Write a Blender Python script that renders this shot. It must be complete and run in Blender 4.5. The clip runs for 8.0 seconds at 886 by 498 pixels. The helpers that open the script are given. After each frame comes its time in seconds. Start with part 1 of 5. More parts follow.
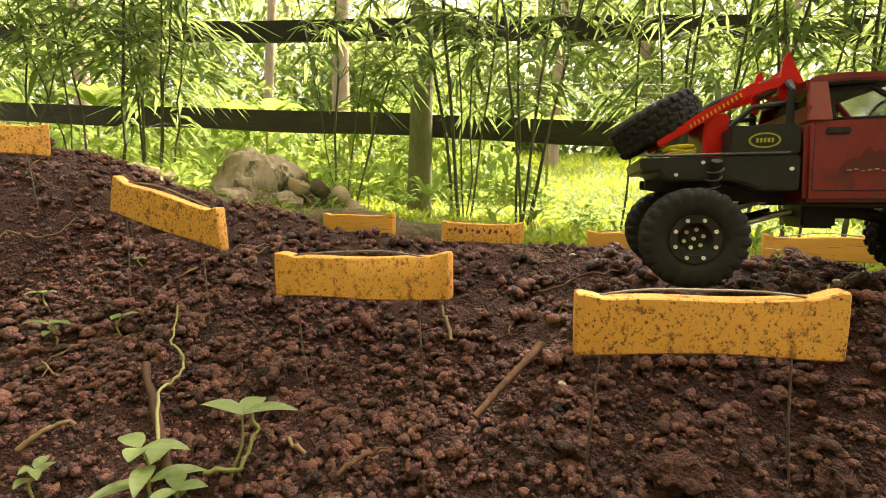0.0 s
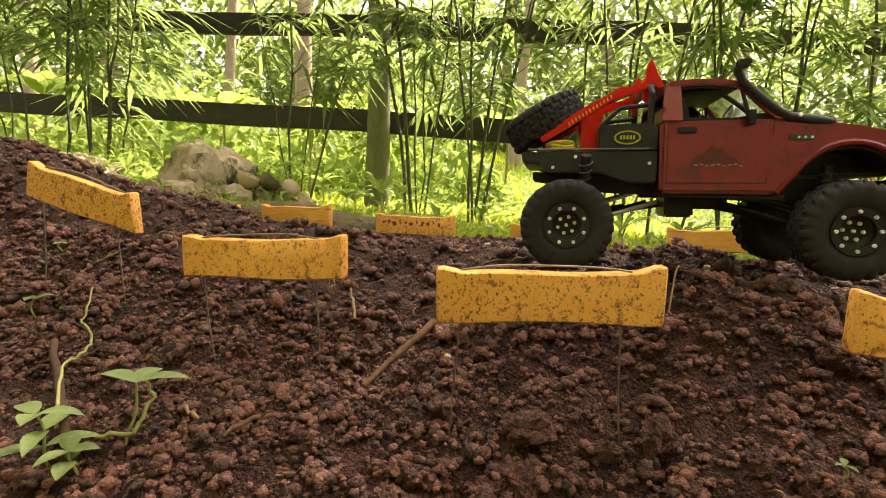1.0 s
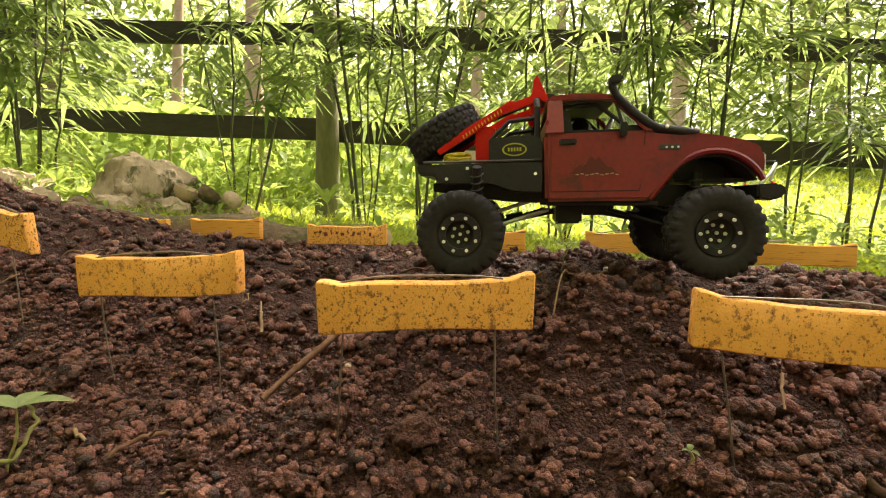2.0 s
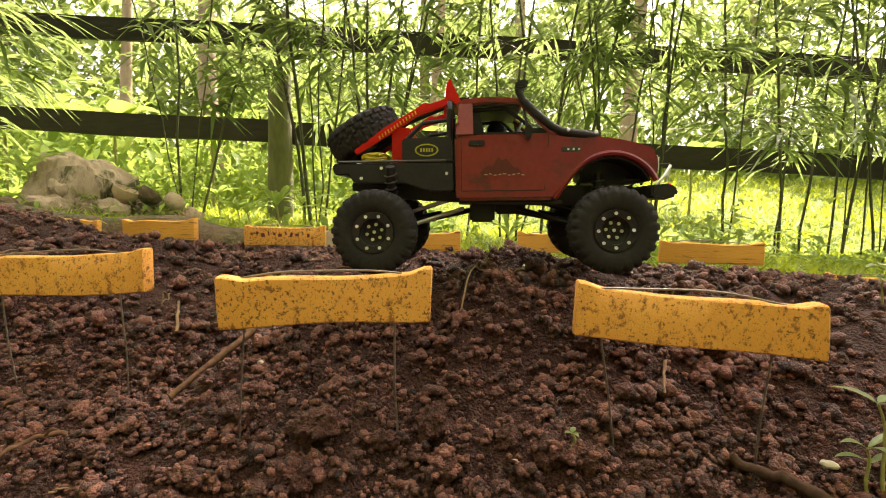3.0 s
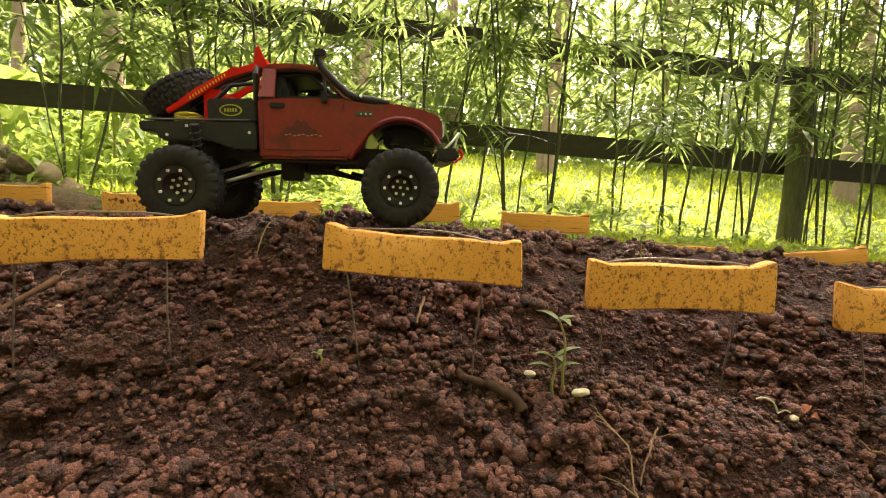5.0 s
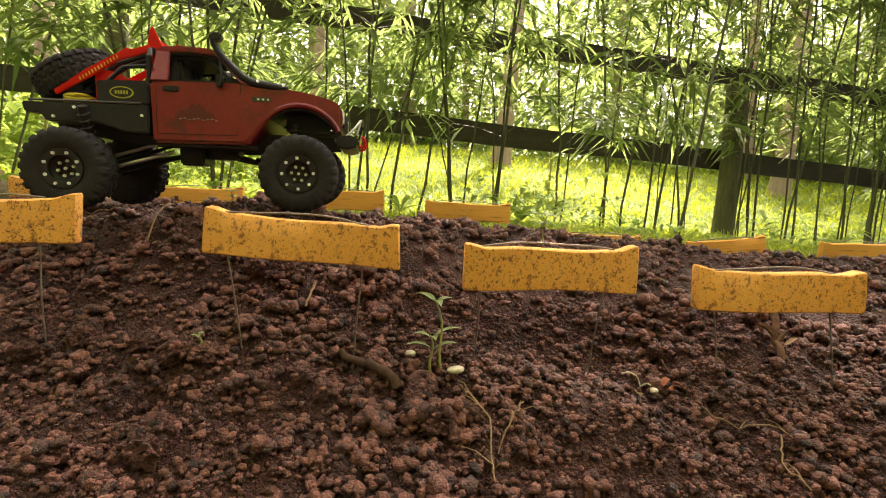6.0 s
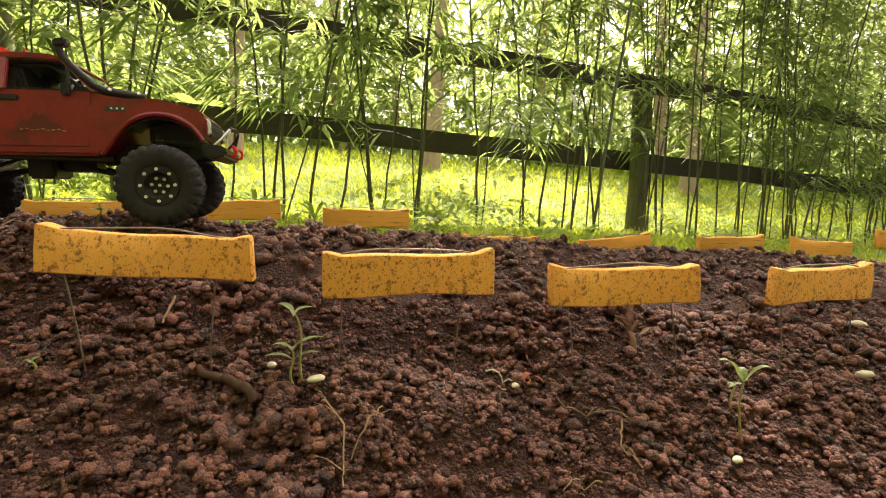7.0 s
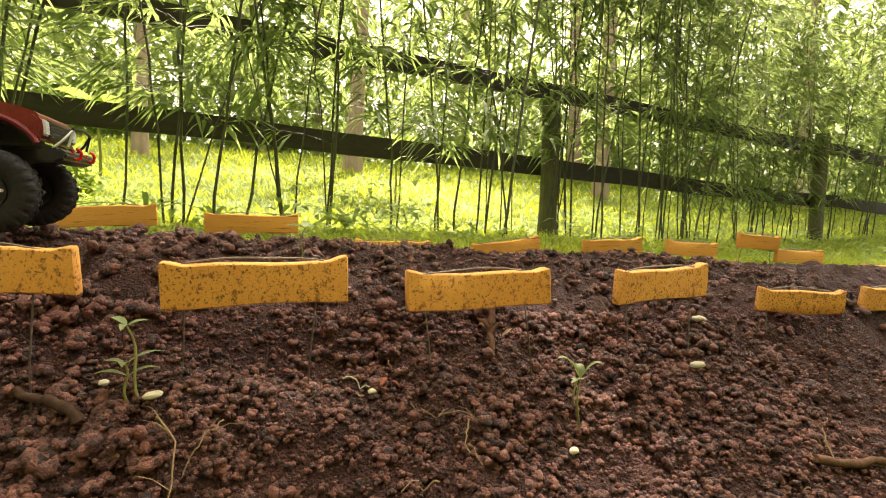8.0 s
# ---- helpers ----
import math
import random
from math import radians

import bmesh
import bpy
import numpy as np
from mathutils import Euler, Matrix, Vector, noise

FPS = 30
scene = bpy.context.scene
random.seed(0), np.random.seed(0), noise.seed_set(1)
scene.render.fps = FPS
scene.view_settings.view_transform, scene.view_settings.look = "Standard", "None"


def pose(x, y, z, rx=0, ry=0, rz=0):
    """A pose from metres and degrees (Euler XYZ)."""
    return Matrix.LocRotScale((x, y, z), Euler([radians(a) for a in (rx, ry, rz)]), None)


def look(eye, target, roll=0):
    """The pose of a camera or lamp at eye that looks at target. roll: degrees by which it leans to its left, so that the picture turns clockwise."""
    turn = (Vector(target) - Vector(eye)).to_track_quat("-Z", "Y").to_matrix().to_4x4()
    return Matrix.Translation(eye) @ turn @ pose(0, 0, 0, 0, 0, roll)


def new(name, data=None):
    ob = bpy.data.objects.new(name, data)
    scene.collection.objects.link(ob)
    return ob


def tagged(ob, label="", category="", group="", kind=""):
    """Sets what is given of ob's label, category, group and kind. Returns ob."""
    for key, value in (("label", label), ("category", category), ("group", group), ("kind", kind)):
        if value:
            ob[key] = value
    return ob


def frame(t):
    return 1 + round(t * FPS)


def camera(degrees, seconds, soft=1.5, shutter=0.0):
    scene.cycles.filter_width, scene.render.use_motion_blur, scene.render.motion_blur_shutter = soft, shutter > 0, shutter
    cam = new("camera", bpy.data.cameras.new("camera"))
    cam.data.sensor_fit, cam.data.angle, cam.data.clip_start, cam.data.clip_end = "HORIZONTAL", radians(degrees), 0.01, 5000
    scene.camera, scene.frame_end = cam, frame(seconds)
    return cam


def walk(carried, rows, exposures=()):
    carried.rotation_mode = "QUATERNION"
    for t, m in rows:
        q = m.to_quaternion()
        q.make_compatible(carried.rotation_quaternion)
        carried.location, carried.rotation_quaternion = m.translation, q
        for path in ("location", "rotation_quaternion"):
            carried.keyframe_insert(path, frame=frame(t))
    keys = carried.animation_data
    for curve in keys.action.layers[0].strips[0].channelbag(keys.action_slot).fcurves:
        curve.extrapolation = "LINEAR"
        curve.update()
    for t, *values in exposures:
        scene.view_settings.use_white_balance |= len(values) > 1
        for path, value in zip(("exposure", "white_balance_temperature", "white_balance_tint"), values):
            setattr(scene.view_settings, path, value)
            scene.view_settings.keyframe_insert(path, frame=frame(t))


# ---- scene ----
cam = camera(82.6, 8.0, soft=1.1)
PATH = [
    (0, (0.0, 0.084, 0.222), (0.002, 2.073, 0.006), 1.4),
    (0.5, (0.037, 0.049, 0.21), (0.104, 2.036, -0.011), 1.7),
    (1, (0.091, 0.029, 0.212), (0.216, 2.013, -0.006), 2.2),
    (1.5, (0.14, 0.014, 0.22), (0.325, 1.995, 0.017), 2.1),
    (1.7, (0.156, 0.009, 0.223), (0.373, 1.988, 0.024), 1.6),
    (2.8, (0.223, -0.022, 0.221), (0.6, 1.934, 0.044), 0.5),
    (3, (0.239, -0.029, 0.217), (0.643, 1.922, 0.042), 1.0),
    (3.5, (0.276, -0.047, 0.216), (0.738, 1.891, 0.04), 1.1),
    (4, (0.315, -0.082, 0.209), (0.835, 1.841, 0.023), 1.3),
    (4.5, (0.371, -0.13, 0.189), (0.958, 1.771, -0.013), 2.0),
    (4.7, (0.388, -0.142, 0.182), (0.996, 1.752, -0.026), 2.0),
    (5.8, (0.48, -0.2, 0.179), (1.233, 1.637, -0.059), 2.9),
    (6, (0.495, -0.211, 0.178), (1.28, 1.613, -0.065), 2.8),
    (6.5, (0.538, -0.24, 0.181), (1.424, 1.537, -0.051), 2.2),
    (7, (0.577, -0.262, 0.186), (1.582, 1.453, -0.032), 1.5),
    (7.5, (0.613, -0.291, 0.191), (1.746, 1.345, -0.013), 1.5),
    (8, (0.653, -0.322, 0.195), (1.892, 1.236, -0.004), 1.7),
]
walk(cam, [(t, look(eye, target, roll)) for t, eye, target, roll in PATH], exposures=((0, 1.92, 7550, 18), (8, 1.88, 7600, 19)))

# ---- world, sun, exposure ----
SUN_AZ, SUN_EL = 42.0, 55.0          # degrees to the right of +y, and above the horizon
world = bpy.data.worlds.new("sky")
scene.world = world
world.use_nodes = True
wn, wl = world.node_tree.nodes, world.node_tree.links
sky = wn.new("ShaderNodeTexSky")
sky.sky_type = "NISHITA"
sky.sun_disc = False
sky.sun_elevation, sky.sun_rotation = radians(SUN_EL), radians(SUN_AZ)
sky.dust_density, sky.air_density, sky.ozone_density = 6.0, 1.0, 0.6
soften = wn.new("ShaderNodeHueSaturation")
soften.inputs["Saturation"].default_value = 0.2
wl.new(sky.outputs[0], soften.inputs["Color"])
wl.new(soften.outputs[0], wn["Background"].inputs["Color"])
wn["Background"].inputs["Strength"].default_value = 0.15
lamp = bpy.data.lights.new("sun", "SUN")
lamp.energy, lamp.angle, lamp.color = 5.0, radians(1.5), (1.0, 0.95, 0.86)
sun = new("sun", lamp)
az, el = radians(SUN_AZ), radians(SUN_EL)
sun.matrix_world = look((4, 6, 12), (4 - math.sin(az) * math.cos(el), 6 - math.cos(az) * math.cos(el), 12 - math.sin(el)))


# ---- small tools ----
def srgb(r, g, b):
    f = lambda c: c / 12.92 if c <= 0.04045 else ((c + 0.055) / 1.055) ** 2.4
    return (f(r / 255), f(g / 255), f(b / 255), 1)


def surf(name, dark, light, rough=0.6, scale=20.0, detail=120.0, bump=0.3, depth=0.002, metal=0.0, thin=0.0, spec=0.5, per="island", coat=0.0, dirt=None, dirt_at=0.6, dirt_scale=40.0, stretch=(1, 1, 1), specks=0.0, vary=0.5, grains=0.0, glow=(0.485, 1.1, 1.6)):
    """A material: two noises between two colours, a random part for each piece, fine relief, dirt blotches; thin: share of light let through."""
    m = bpy.data.materials.new(name)
    m.use_nodes = True
    n, l = m.node_tree.nodes, m.node_tree.links
    b = n["Principled BSDF"]
    tc = n.new("ShaderNodeTexCoord")
    mp = n.new("ShaderNodeMapping")
    mp.inputs["Scale"].default_value = stretch
    l.new(tc.outputs["Object"], mp.inputs["Vector"])
    big, fine = n.new("ShaderNodeTexNoise"), n.new("ShaderNodeTexNoise")
    big.inputs["Scale"].default_value, fine.inputs["Scale"].default_value = scale, detail
    big.inputs["Detail"].default_value, fine.inputs["Detail"].default_value = 4, 6
    for t in (big, fine):
        l.new(mp.outputs[0], t.inputs["Vector"])
    rnd = n.new("ShaderNodeNewGeometry").outputs["Random Per Island"] if per == "island" else n.new("ShaderNodeObjectInfo").outputs["Random"]
    add = n.new("ShaderNodeMath")
    add.operation = "ADD"
    l.new(big.outputs["Fac"], add.inputs[0])
    l.new(fine.outputs["Fac"], add.inputs[1])
    add2 = n.new("ShaderNodeMath")
    add2.operation = "MULTIPLY_ADD"
    l.new(rnd, add2.inputs[0])
    add2.inputs[1].default_value = vary
    l.new(add.outputs[0], add2.inputs[2])
    ramp = n.new("ShaderNodeMapRange")
    ramp.inputs["From Min"].default_value, ramp.inputs["From Max"].default_value = 0.75 + 0.5 * (vary - 0.5), 1.75 + 0.5 * (vary - 0.5)
    l.new(add2.outputs[0], ramp.inputs["Value"])
    mix = n.new("ShaderNodeMix")
    mix.data_type = "RGBA"
    mix.inputs["A"].default_value, mix.inputs["B"].default_value = (*dark[:3], 1), (*light[:3], 1)
    l.new(ramp.outputs[0], mix.inputs["Factor"])
    colour = mix.outputs["Result"]
    if dirt:
        dn = n.new("ShaderNodeTexNoise")
        dn.inputs["Scale"].default_value, dn.inputs["Detail"].default_value, dn.inputs["Roughness"].default_value = dirt_scale, 8, 0.72
        l.new(mp.outputs[0], dn.inputs["Vector"])
        dr = n.new("ShaderNodeMapRange")
        dr.inputs["From Min"].default_value, dr.inputs["From Max"].default_value = dirt_at, dirt_at + 0.07
        l.new(dn.outputs["Fac"], dr.inputs["Value"])
        dm = n.new("ShaderNodeMix")
        dm.data_type = "RGBA"
        dm.inputs["B"].default_value = (*dirt[:3], 1)
        l.new(dr.outputs[0], dm.inputs["Factor"])
        l.new(colour, dm.inputs["A"])
        colour = dm.outputs["Result"]
    if specks:
        sn, sr, sm = n.new("ShaderNodeTexNoise"), n.new("ShaderNodeMapRange"), n.new("ShaderNodeMix")
        sn.inputs["Scale"].default_value, sn.inputs["Detail"].default_value, sn.inputs["Roughness"].default_value = specks, 3, 0.6
        sr.inputs["From Min"].default_value, sr.inputs["From Max"].default_value, sr.inputs["To Max"].default_value = 0.588, 0.685, 0.9
        sm.data_type = "RGBA"
        sm.inputs["B"].default_value = (0.075, 0.028, 0.010, 1)
        l.new(mp.outputs[0], sn.inputs["Vector"])
        each, shift = n.new("ShaderNodeObjectInfo"), n.new("ShaderNodeMath")
        shift.operation = "MULTIPLY_ADD"
        shift.inputs[1].default_value = 0.05
        l.new(each.outputs["Random"], shift.inputs[0])
        l.new(sn.outputs["Fac"], shift.inputs[2])
        l.new(shift.outputs[0], sr.inputs["Value"])
        l.new(sr.outputs[0], sm.inputs["Factor"])
        l.new(colour, sm.inputs["A"])
        colour = sm.outputs["Result"]
    l.new(colour, b.inputs["Base Color"])
    b.inputs["Roughness"].default_value, b.inputs["Metallic"].default_value = rough, metal
    b.inputs["Specular IOR Level"].default_value, b.inputs["Coat Weight"].default_value = spec, coat
    if bump:
        bp = n.new("ShaderNodeBump")
        bp.inputs["Strength"].default_value, bp.inputs["Distance"].default_value = bump, depth
        height = fine.outputs["Fac"]
        if grains:
            vo, hm = n.new("ShaderNodeTexVoronoi"), n.new("ShaderNodeMath")
            vo.inputs["Scale"].default_value, vo.inputs["Detail"].default_value, vo.inputs["Roughness"].default_value = grains, 2, 0.6
            hm.operation = "MULTIPLY_ADD"
            hm.inputs[1].default_value = -1.0
            l.new(mp.outputs[0], vo.inputs["Vector"])
            l.new(vo.outputs["Distance"], hm.inputs[0])
            l.new(height, hm.inputs[2])
            height = hm.outputs[0]
        l.new(height, bp.inputs["Height"])
        l.new(bp.outputs[0], b.inputs["Normal"])
    if thin:
        tr, ms = n.new("ShaderNodeBsdfTranslucent"), n.new("ShaderNodeMixShader")
        ms.inputs[0].default_value = thin
        hs = n.new("ShaderNodeHueSaturation")
        hs.inputs["Hue"].default_value, hs.inputs["Saturation"].default_value, hs.inputs["Value"].default_value = glow
        l.new(colour, hs.inputs["Color"])
        l.new(hs.outputs[0], tr.inputs["Color"])
        l.new(b.outputs[0], ms.inputs[1])
        l.new(tr.outputs[0], ms.inputs[2])
        l.new(ms.outputs[0], n["Material Output"].inputs["Surface"])
    return m


def part(name, bm, material, parent=None, label="", smooth=True, bevel=0.0):
    """A bmesh becomes one mesh object under its thing or part."""
    if bevel:
        bmesh.ops.bevel(bm, geom=[e for e in bm.edges if len(e.link_faces) == 2 and e.calc_face_angle(0) > 0.6], offset=bevel, segments=2, affect="EDGES", clamp_overlap=True)
    me = bpy.data.meshes.new(name)
    bm.to_mesh(me)
    bm.free()
    if smooth:
        me.shade_smooth()
        me.set_sharp_from_angle(angle=radians(38))
    me.materials.append(material)
    ob = new(name, me)
    ob.parent = parent
    if label:
        ob["label"] = label
    return ob


def raw(name, verts, faces, material, parent=None, smooth=False):
    """One mesh object from arrays of places and faces."""
    me = bpy.data.meshes.new(name)
    verts, faces = np.asarray(verts, dtype=np.float32), np.asarray(faces, dtype=np.int32)
    k = faces.shape[1]
    me.vertices.add(len(verts))
    me.vertices.foreach_set("co", verts.ravel())
    me.loops.add(faces.size)
    me.loops.foreach_set("vertex_index", faces.ravel())
    me.polygons.add(len(faces))
    me.polygons.foreach_set("loop_start", np.arange(0, faces.size, k, dtype=np.int32))
    me.update(calc_edges=True)
    me.validate()
    if smooth:
        me.shade_smooth()
    me.materials.append(material)
    ob = new(name, me)
    ob.parent = parent
    return ob


def thing(name, m, label, category, group="", kind=""):
    ob = new(name)
    ob.empty_display_size = 0.02
    ob.matrix_basis = m
    return tagged(ob, label, category, group, kind)


def box(bm, c, size, rot=(0, 0, 0)):
    r = bmesh.ops.create_cube(bm, size=1)
    bmesh.ops.transform(bm, verts=r["verts"], matrix=pose(*c, *rot) @ Matrix.Diagonal((*size, 1)))
    return r["verts"]


def rod(bm, a, b, r0, r1=None, seg=10):
    a, b = Vector(a), Vector(b)
    r = bmesh.ops.create_cone(bm, cap_ends=True, segments=seg, radius1=r0, radius2=r0 if r1 is None else r1, depth=(b - a).length)
    bmesh.ops.transform(bm, verts=r["verts"], matrix=Matrix.Translation((a + b) / 2) @ (b - a).to_track_quat("Z", "Y").to_matrix().to_4x4())
    return r["verts"]


def tube(bm, pts, radii, seg=8):
    """A closed tube along points with a radius at each."""
    pts = [Vector(p) for p in pts]
    rings, side = [], Vector((0.31, 0.17, 0.93))
    for i, p in enumerate(pts):
        d = (pts[min(i + 1, len(pts) - 1)] - pts[max(i - 1, 0)]).normalized()
        if abs(d.dot(side)) > 0.95:
            side = Vector((0.9, -0.3, 0.1))
        x = d.cross(side).normalized()
        y = d.cross(x)
        rings.append([bm.verts.new(p + radii[i] * (math.cos(a) * x + math.sin(a) * y)) for a in [2 * math.pi * k / seg for k in range(seg)]])
    for a, b in zip(rings, rings[1:]):
        for k in range(seg):
            bm.faces.new((a[k], a[(k + 1) % seg], b[(k + 1) % seg], b[k]))
    bm.faces.new(rings[0][::-1])
    bm.faces.new(rings[-1])


def prism(bm, pts, y0, y1):
    """A polygon in x and z, drawn out along y."""
    a = [bm.verts.new((x, y0, z)) for x, z in pts]
    b = [bm.verts.new((x, y1, z)) for x, z in pts]
    n = len(pts)
    faces = [bm.faces.new(a), bm.faces.new(b[::-1])]
    for i in range(n):
        faces.append(bm.faces.new((a[i], b[i], b[(i + 1) % n], a[(i + 1) % n])))
    bmesh.ops.recalc_face_normals(bm, faces=faces)
    return a + b


def lathe(bm, prof, seg=40, axis="y"):
    """Turns a profile of (radius, along) round the y axis."""
    rings = []
    for k in range(seg):
        a = 2 * math.pi * k / seg
        rings.append([bm.verts.new((r * math.cos(a), y, r * math.sin(a))) for r, y in prof])
    for k in range(seg):
        p, q = rings[k], rings[(k + 1) % seg]
        for i in range(len(prof) - 1):
            bm.faces.new((p[i], p[i + 1], q[i + 1], q[i]))


rng = np.random.default_rng(7)
TABLE = rng.random((256, 256))


def lumps(x, y, size, shift=0):
    """Smooth value noise from -1 to 1 over the plan."""
    x, y = np.asarray(x) / size + 31.7 * shift, np.asarray(y) / size + 17.3 * shift
    i, j = np.floor(x).astype(int), np.floor(y).astype(int)
    fx, fy = x - i, y - j
    fx, fy = fx * fx * (3 - 2 * fx), fy * fy * (3 - 2 * fy)
    g = lambda a, b: TABLE[a % 256, b % 256]
    return 2 * ((g(i, j) * (1 - fx) + g(i + 1, j) * fx) * (1 - fy) + (g(i, j + 1) * (1 - fx) + g(i + 1, j + 1) * fx) * fy) - 1


def domes(x, y, size, shift):
    """Rounded lumps packed side by side with sharp creases between them, from 0 to 1."""
    x, y = np.asarray(x) / size, np.asarray(y) / size
    i, j = np.floor(x).astype(int), np.floor(y).astype(int)
    best = np.zeros(x.shape)
    for a in (-1, 0, 1):
        for b in (-1, 0, 1):
            p, q = i + a, j + b
            cx, cy = p + TABLE[(p + shift) % 256, q % 256], q + TABLE[p % 256, (q + 7 * shift) % 256]
            rad = 0.45 + 0.55 * TABLE[(p + 3 * shift) % 256, (q + 5) % 256]
            best = np.maximum(best, rad * np.sqrt(np.clip(1 - ((x - cx) ** 2 + (y - cy) ** 2) / (rad * rad), 0, 1)))
    return best


def along(x, y):
    return (x + 0.1) * 0.93 - (y - 0.68) * 0.366, (x + 0.1) * 0.366 + (y - 0.68) * 0.93


def hill(x, y, fine=True):
    """The ground's height: a bank below the row of markers, a track behind it, a lawn beyond."""
    x, y = np.asarray(x, dtype=float), np.asarray(y, dtype=float)
    u, s = along(x, y)
    z = np.interp(s, [-3, -0.6, -0.3, -0.12, -0.06, 0, 0.06, 0.1, 0.2, 0.4, 0.7, 1.0, 1.5, 3, 4, 7, 12, 30], [-0.16, -0.16, -0.13, -0.055, -0.018, 0.012, 0.042, 0.072, 0.112, 0.142, 0.105, 0.07, 0.035, 0.0, 0.02, 0.42, 1.15, 2.6])
    z = z - 0.045 * np.clip(u, -3, 6)
    bell = lambda a, b, p, q: np.exp(-(((u - a) / p) ** 2 + ((s - b) / q) ** 2))
    z = z - 0.075 * bell(0.06, 0.24, 0.24, 0.24) + 0.15 * bell(-1.05, 0.2, 0.42, 0.42) + 0.04 * bell(0.56, 0.13, 0.26, 0.07) + 0.03 * bell(0.54, 0.1, 0.05, 0.04)
    z = z - 0.035 * bell(1.55, 0.22, 0.4, 0.2) - 0.045 * bell(1.08, 0.04, 0.12, 0.06)
    z = z - 0.013 * bell(0.355, 0.22, 0.12, 0.17)
    z = z - 0.072 * bell(-0.40, 0.64, 0.40, 0.20) - 0.055 * bell(-0.82, 0.62, 0.28, 0.22)
    if fine:
        bed = np.clip((1.0 - s) / 0.2, 0, 1)
        near = np.clip((x + 1.3) / 0.25, 0, 1) * np.clip((3.3 - x) / 0.25, 0, 1) * np.clip((y + 0.4) / 0.2, 0, 1) * np.clip((1.5 - y) / 0.2, 0, 1)
        z = z + bed * 0.012 * lumps(x, y, 0.2, 6) * (1 - near) + bed * near * (0.014 * lumps(x, y, 0.11) + 0.007 * lumps(x, y, 0.042, 1) + 0.028 * (domes(x, y, 0.034, 11) - 0.55) * (0.55 + 0.45 * lumps(x, y, 0.16, 4)) + 0.010 * (domes(x, y, 0.015, 23) - 0.5)) + (1 - bed) * 0.02 * lumps(x, y, 0.6, 3)
    return z


def top(x, y):
    return float(hill(x, y))


# ---- materials ----
CLOD = surf("soil_crumb", (0.016, 0.0060, 0.0042), (0.270, 0.102, 0.070), 0.52, 22, 700, 1.0, 0.0018, spec=0.5, vary=0.85, grains=330)
FOAM = surf("yellow_foam", (0.83, 0.36, 0.070), (0.95, 0.47, 0.115), 0.75, 30, 500, 0.35, 0.0012, per="object", dirt=(0.36, 0.135, 0.032), dirt_at=0.545, dirt_scale=105, stretch=(1.0, 1, 0.85), specks=340, thin=0.06, glow=(0.5, 0.9, 1.0))
FOAM_RIB = surf("ribbed_yellow_foam", (0.74, 0.31, 0.048), (0.92, 0.45, 0.092), 0.75, 14, 300, 0.7, 0.0016, per="object", dirt=(0.24, 0.085, 0.018), dirt_at=0.57, dirt_scale=80, stretch=(0.14, 1, 2.4))
WIRE = surf("dull_steel_wire", (0.10, 0.08, 0.065), (0.30, 0.26, 0.22), 0.4, 60, 300, 0.2, 0.0005, metal=0.8)
FENCE_WIRE = surf("galvanised_wire", (0.25, 0.25, 0.23), (0.45, 0.45, 0.42), 0.45, 20, 100, 0.1, 0.0005, metal=0.6)
RAIL = surf("dark_weathered_rail", (0.012, 0.009, 0.007), (0.05, 0.04, 0.03), 0.8, 3, 40, 0.8, 0.006, stretch=(0.15, 1, 1), per="object")
POST = surf("mossy_grey_post", (0.05, 0.050, 0.022), (0.18, 0.168, 0.088), 0.85, 5, 45, 0.8, 0.008, stretch=(1, 1, 0.25), per="object")
CULM = surf("dark_green_bamboo", (0.022, 0.027, 0.010), (0.095, 0.098, 0.038), 0.62, 4, 60, 0.3, 0.001, stretch=(1, 1, 0.3))
BLADE = surf("bamboo_leaf", (0.055, 0.098, 0.024), (0.15, 0.21, 0.060), 0.6, 3, 40, 0.1, 0.001, thin=0.56, spec=0.14, glow=(0.482, 0.97, 2.0))
CROWN = surf("tree_leaf", (0.08, 0.135, 0.03), (0.22, 0.29, 0.085), 0.6, 1, 20, 0.1, 0.002, thin=0.68, spec=0.12, glow=(0.482, 0.95, 2.0))
BRIGHT = surf("young_broad_leaf", (0.13, 0.22, 0.03), (0.26, 0.37, 0.07), 0.5, 6, 60, 0.2, 0.002, thin=0.55, spec=0.2, glow=(0.48, 0.95, 1.35))
GRASS = surf("lawn_grass", (0.17, 0.24, 0.028), (0.37, 0.43, 0.075), 0.5, 2, 30, 0.1, 0.001, thin=0.5)
BARK = surf("pale_bark", (0.16, 0.11, 0.07), (0.42, 0.31, 0.22), 0.85, 2, 18, 0.8, 0.02, stretch=(1, 1, 0.35))
WEED = surf("weed_leaf", (0.11, 0.16, 0.045), (0.25, 0.31, 0.12), 0.45, 40, 200, 0.3, 0.0008, thin=0.35)
STEM = surf("pale_stem", (0.15, 0.155, 0.04), (0.33, 0.30, 0.10), 0.5, 60, 200, 0.2, 0.0005, thin=0.0)
TWIG = surf("dry_twig", (0.07, 0.036, 0.021), (0.25, 0.135, 0.08), 0.8, 30, 160, 0.7, 0.001, per="object", spec=0.12)
ROOT = surf("dark_root_bark", (0.03, 0.017, 0.012), (0.11, 0.06, 0.04), 0.85, 30, 160, 0.8, 0.0015, per="object", spec=0.12)
STRAW = surf("dry_root", (0.15, 0.085, 0.04), (0.36, 0.23, 0.12), 0.75, 40, 200, 0.4, 0.0006, per="object")
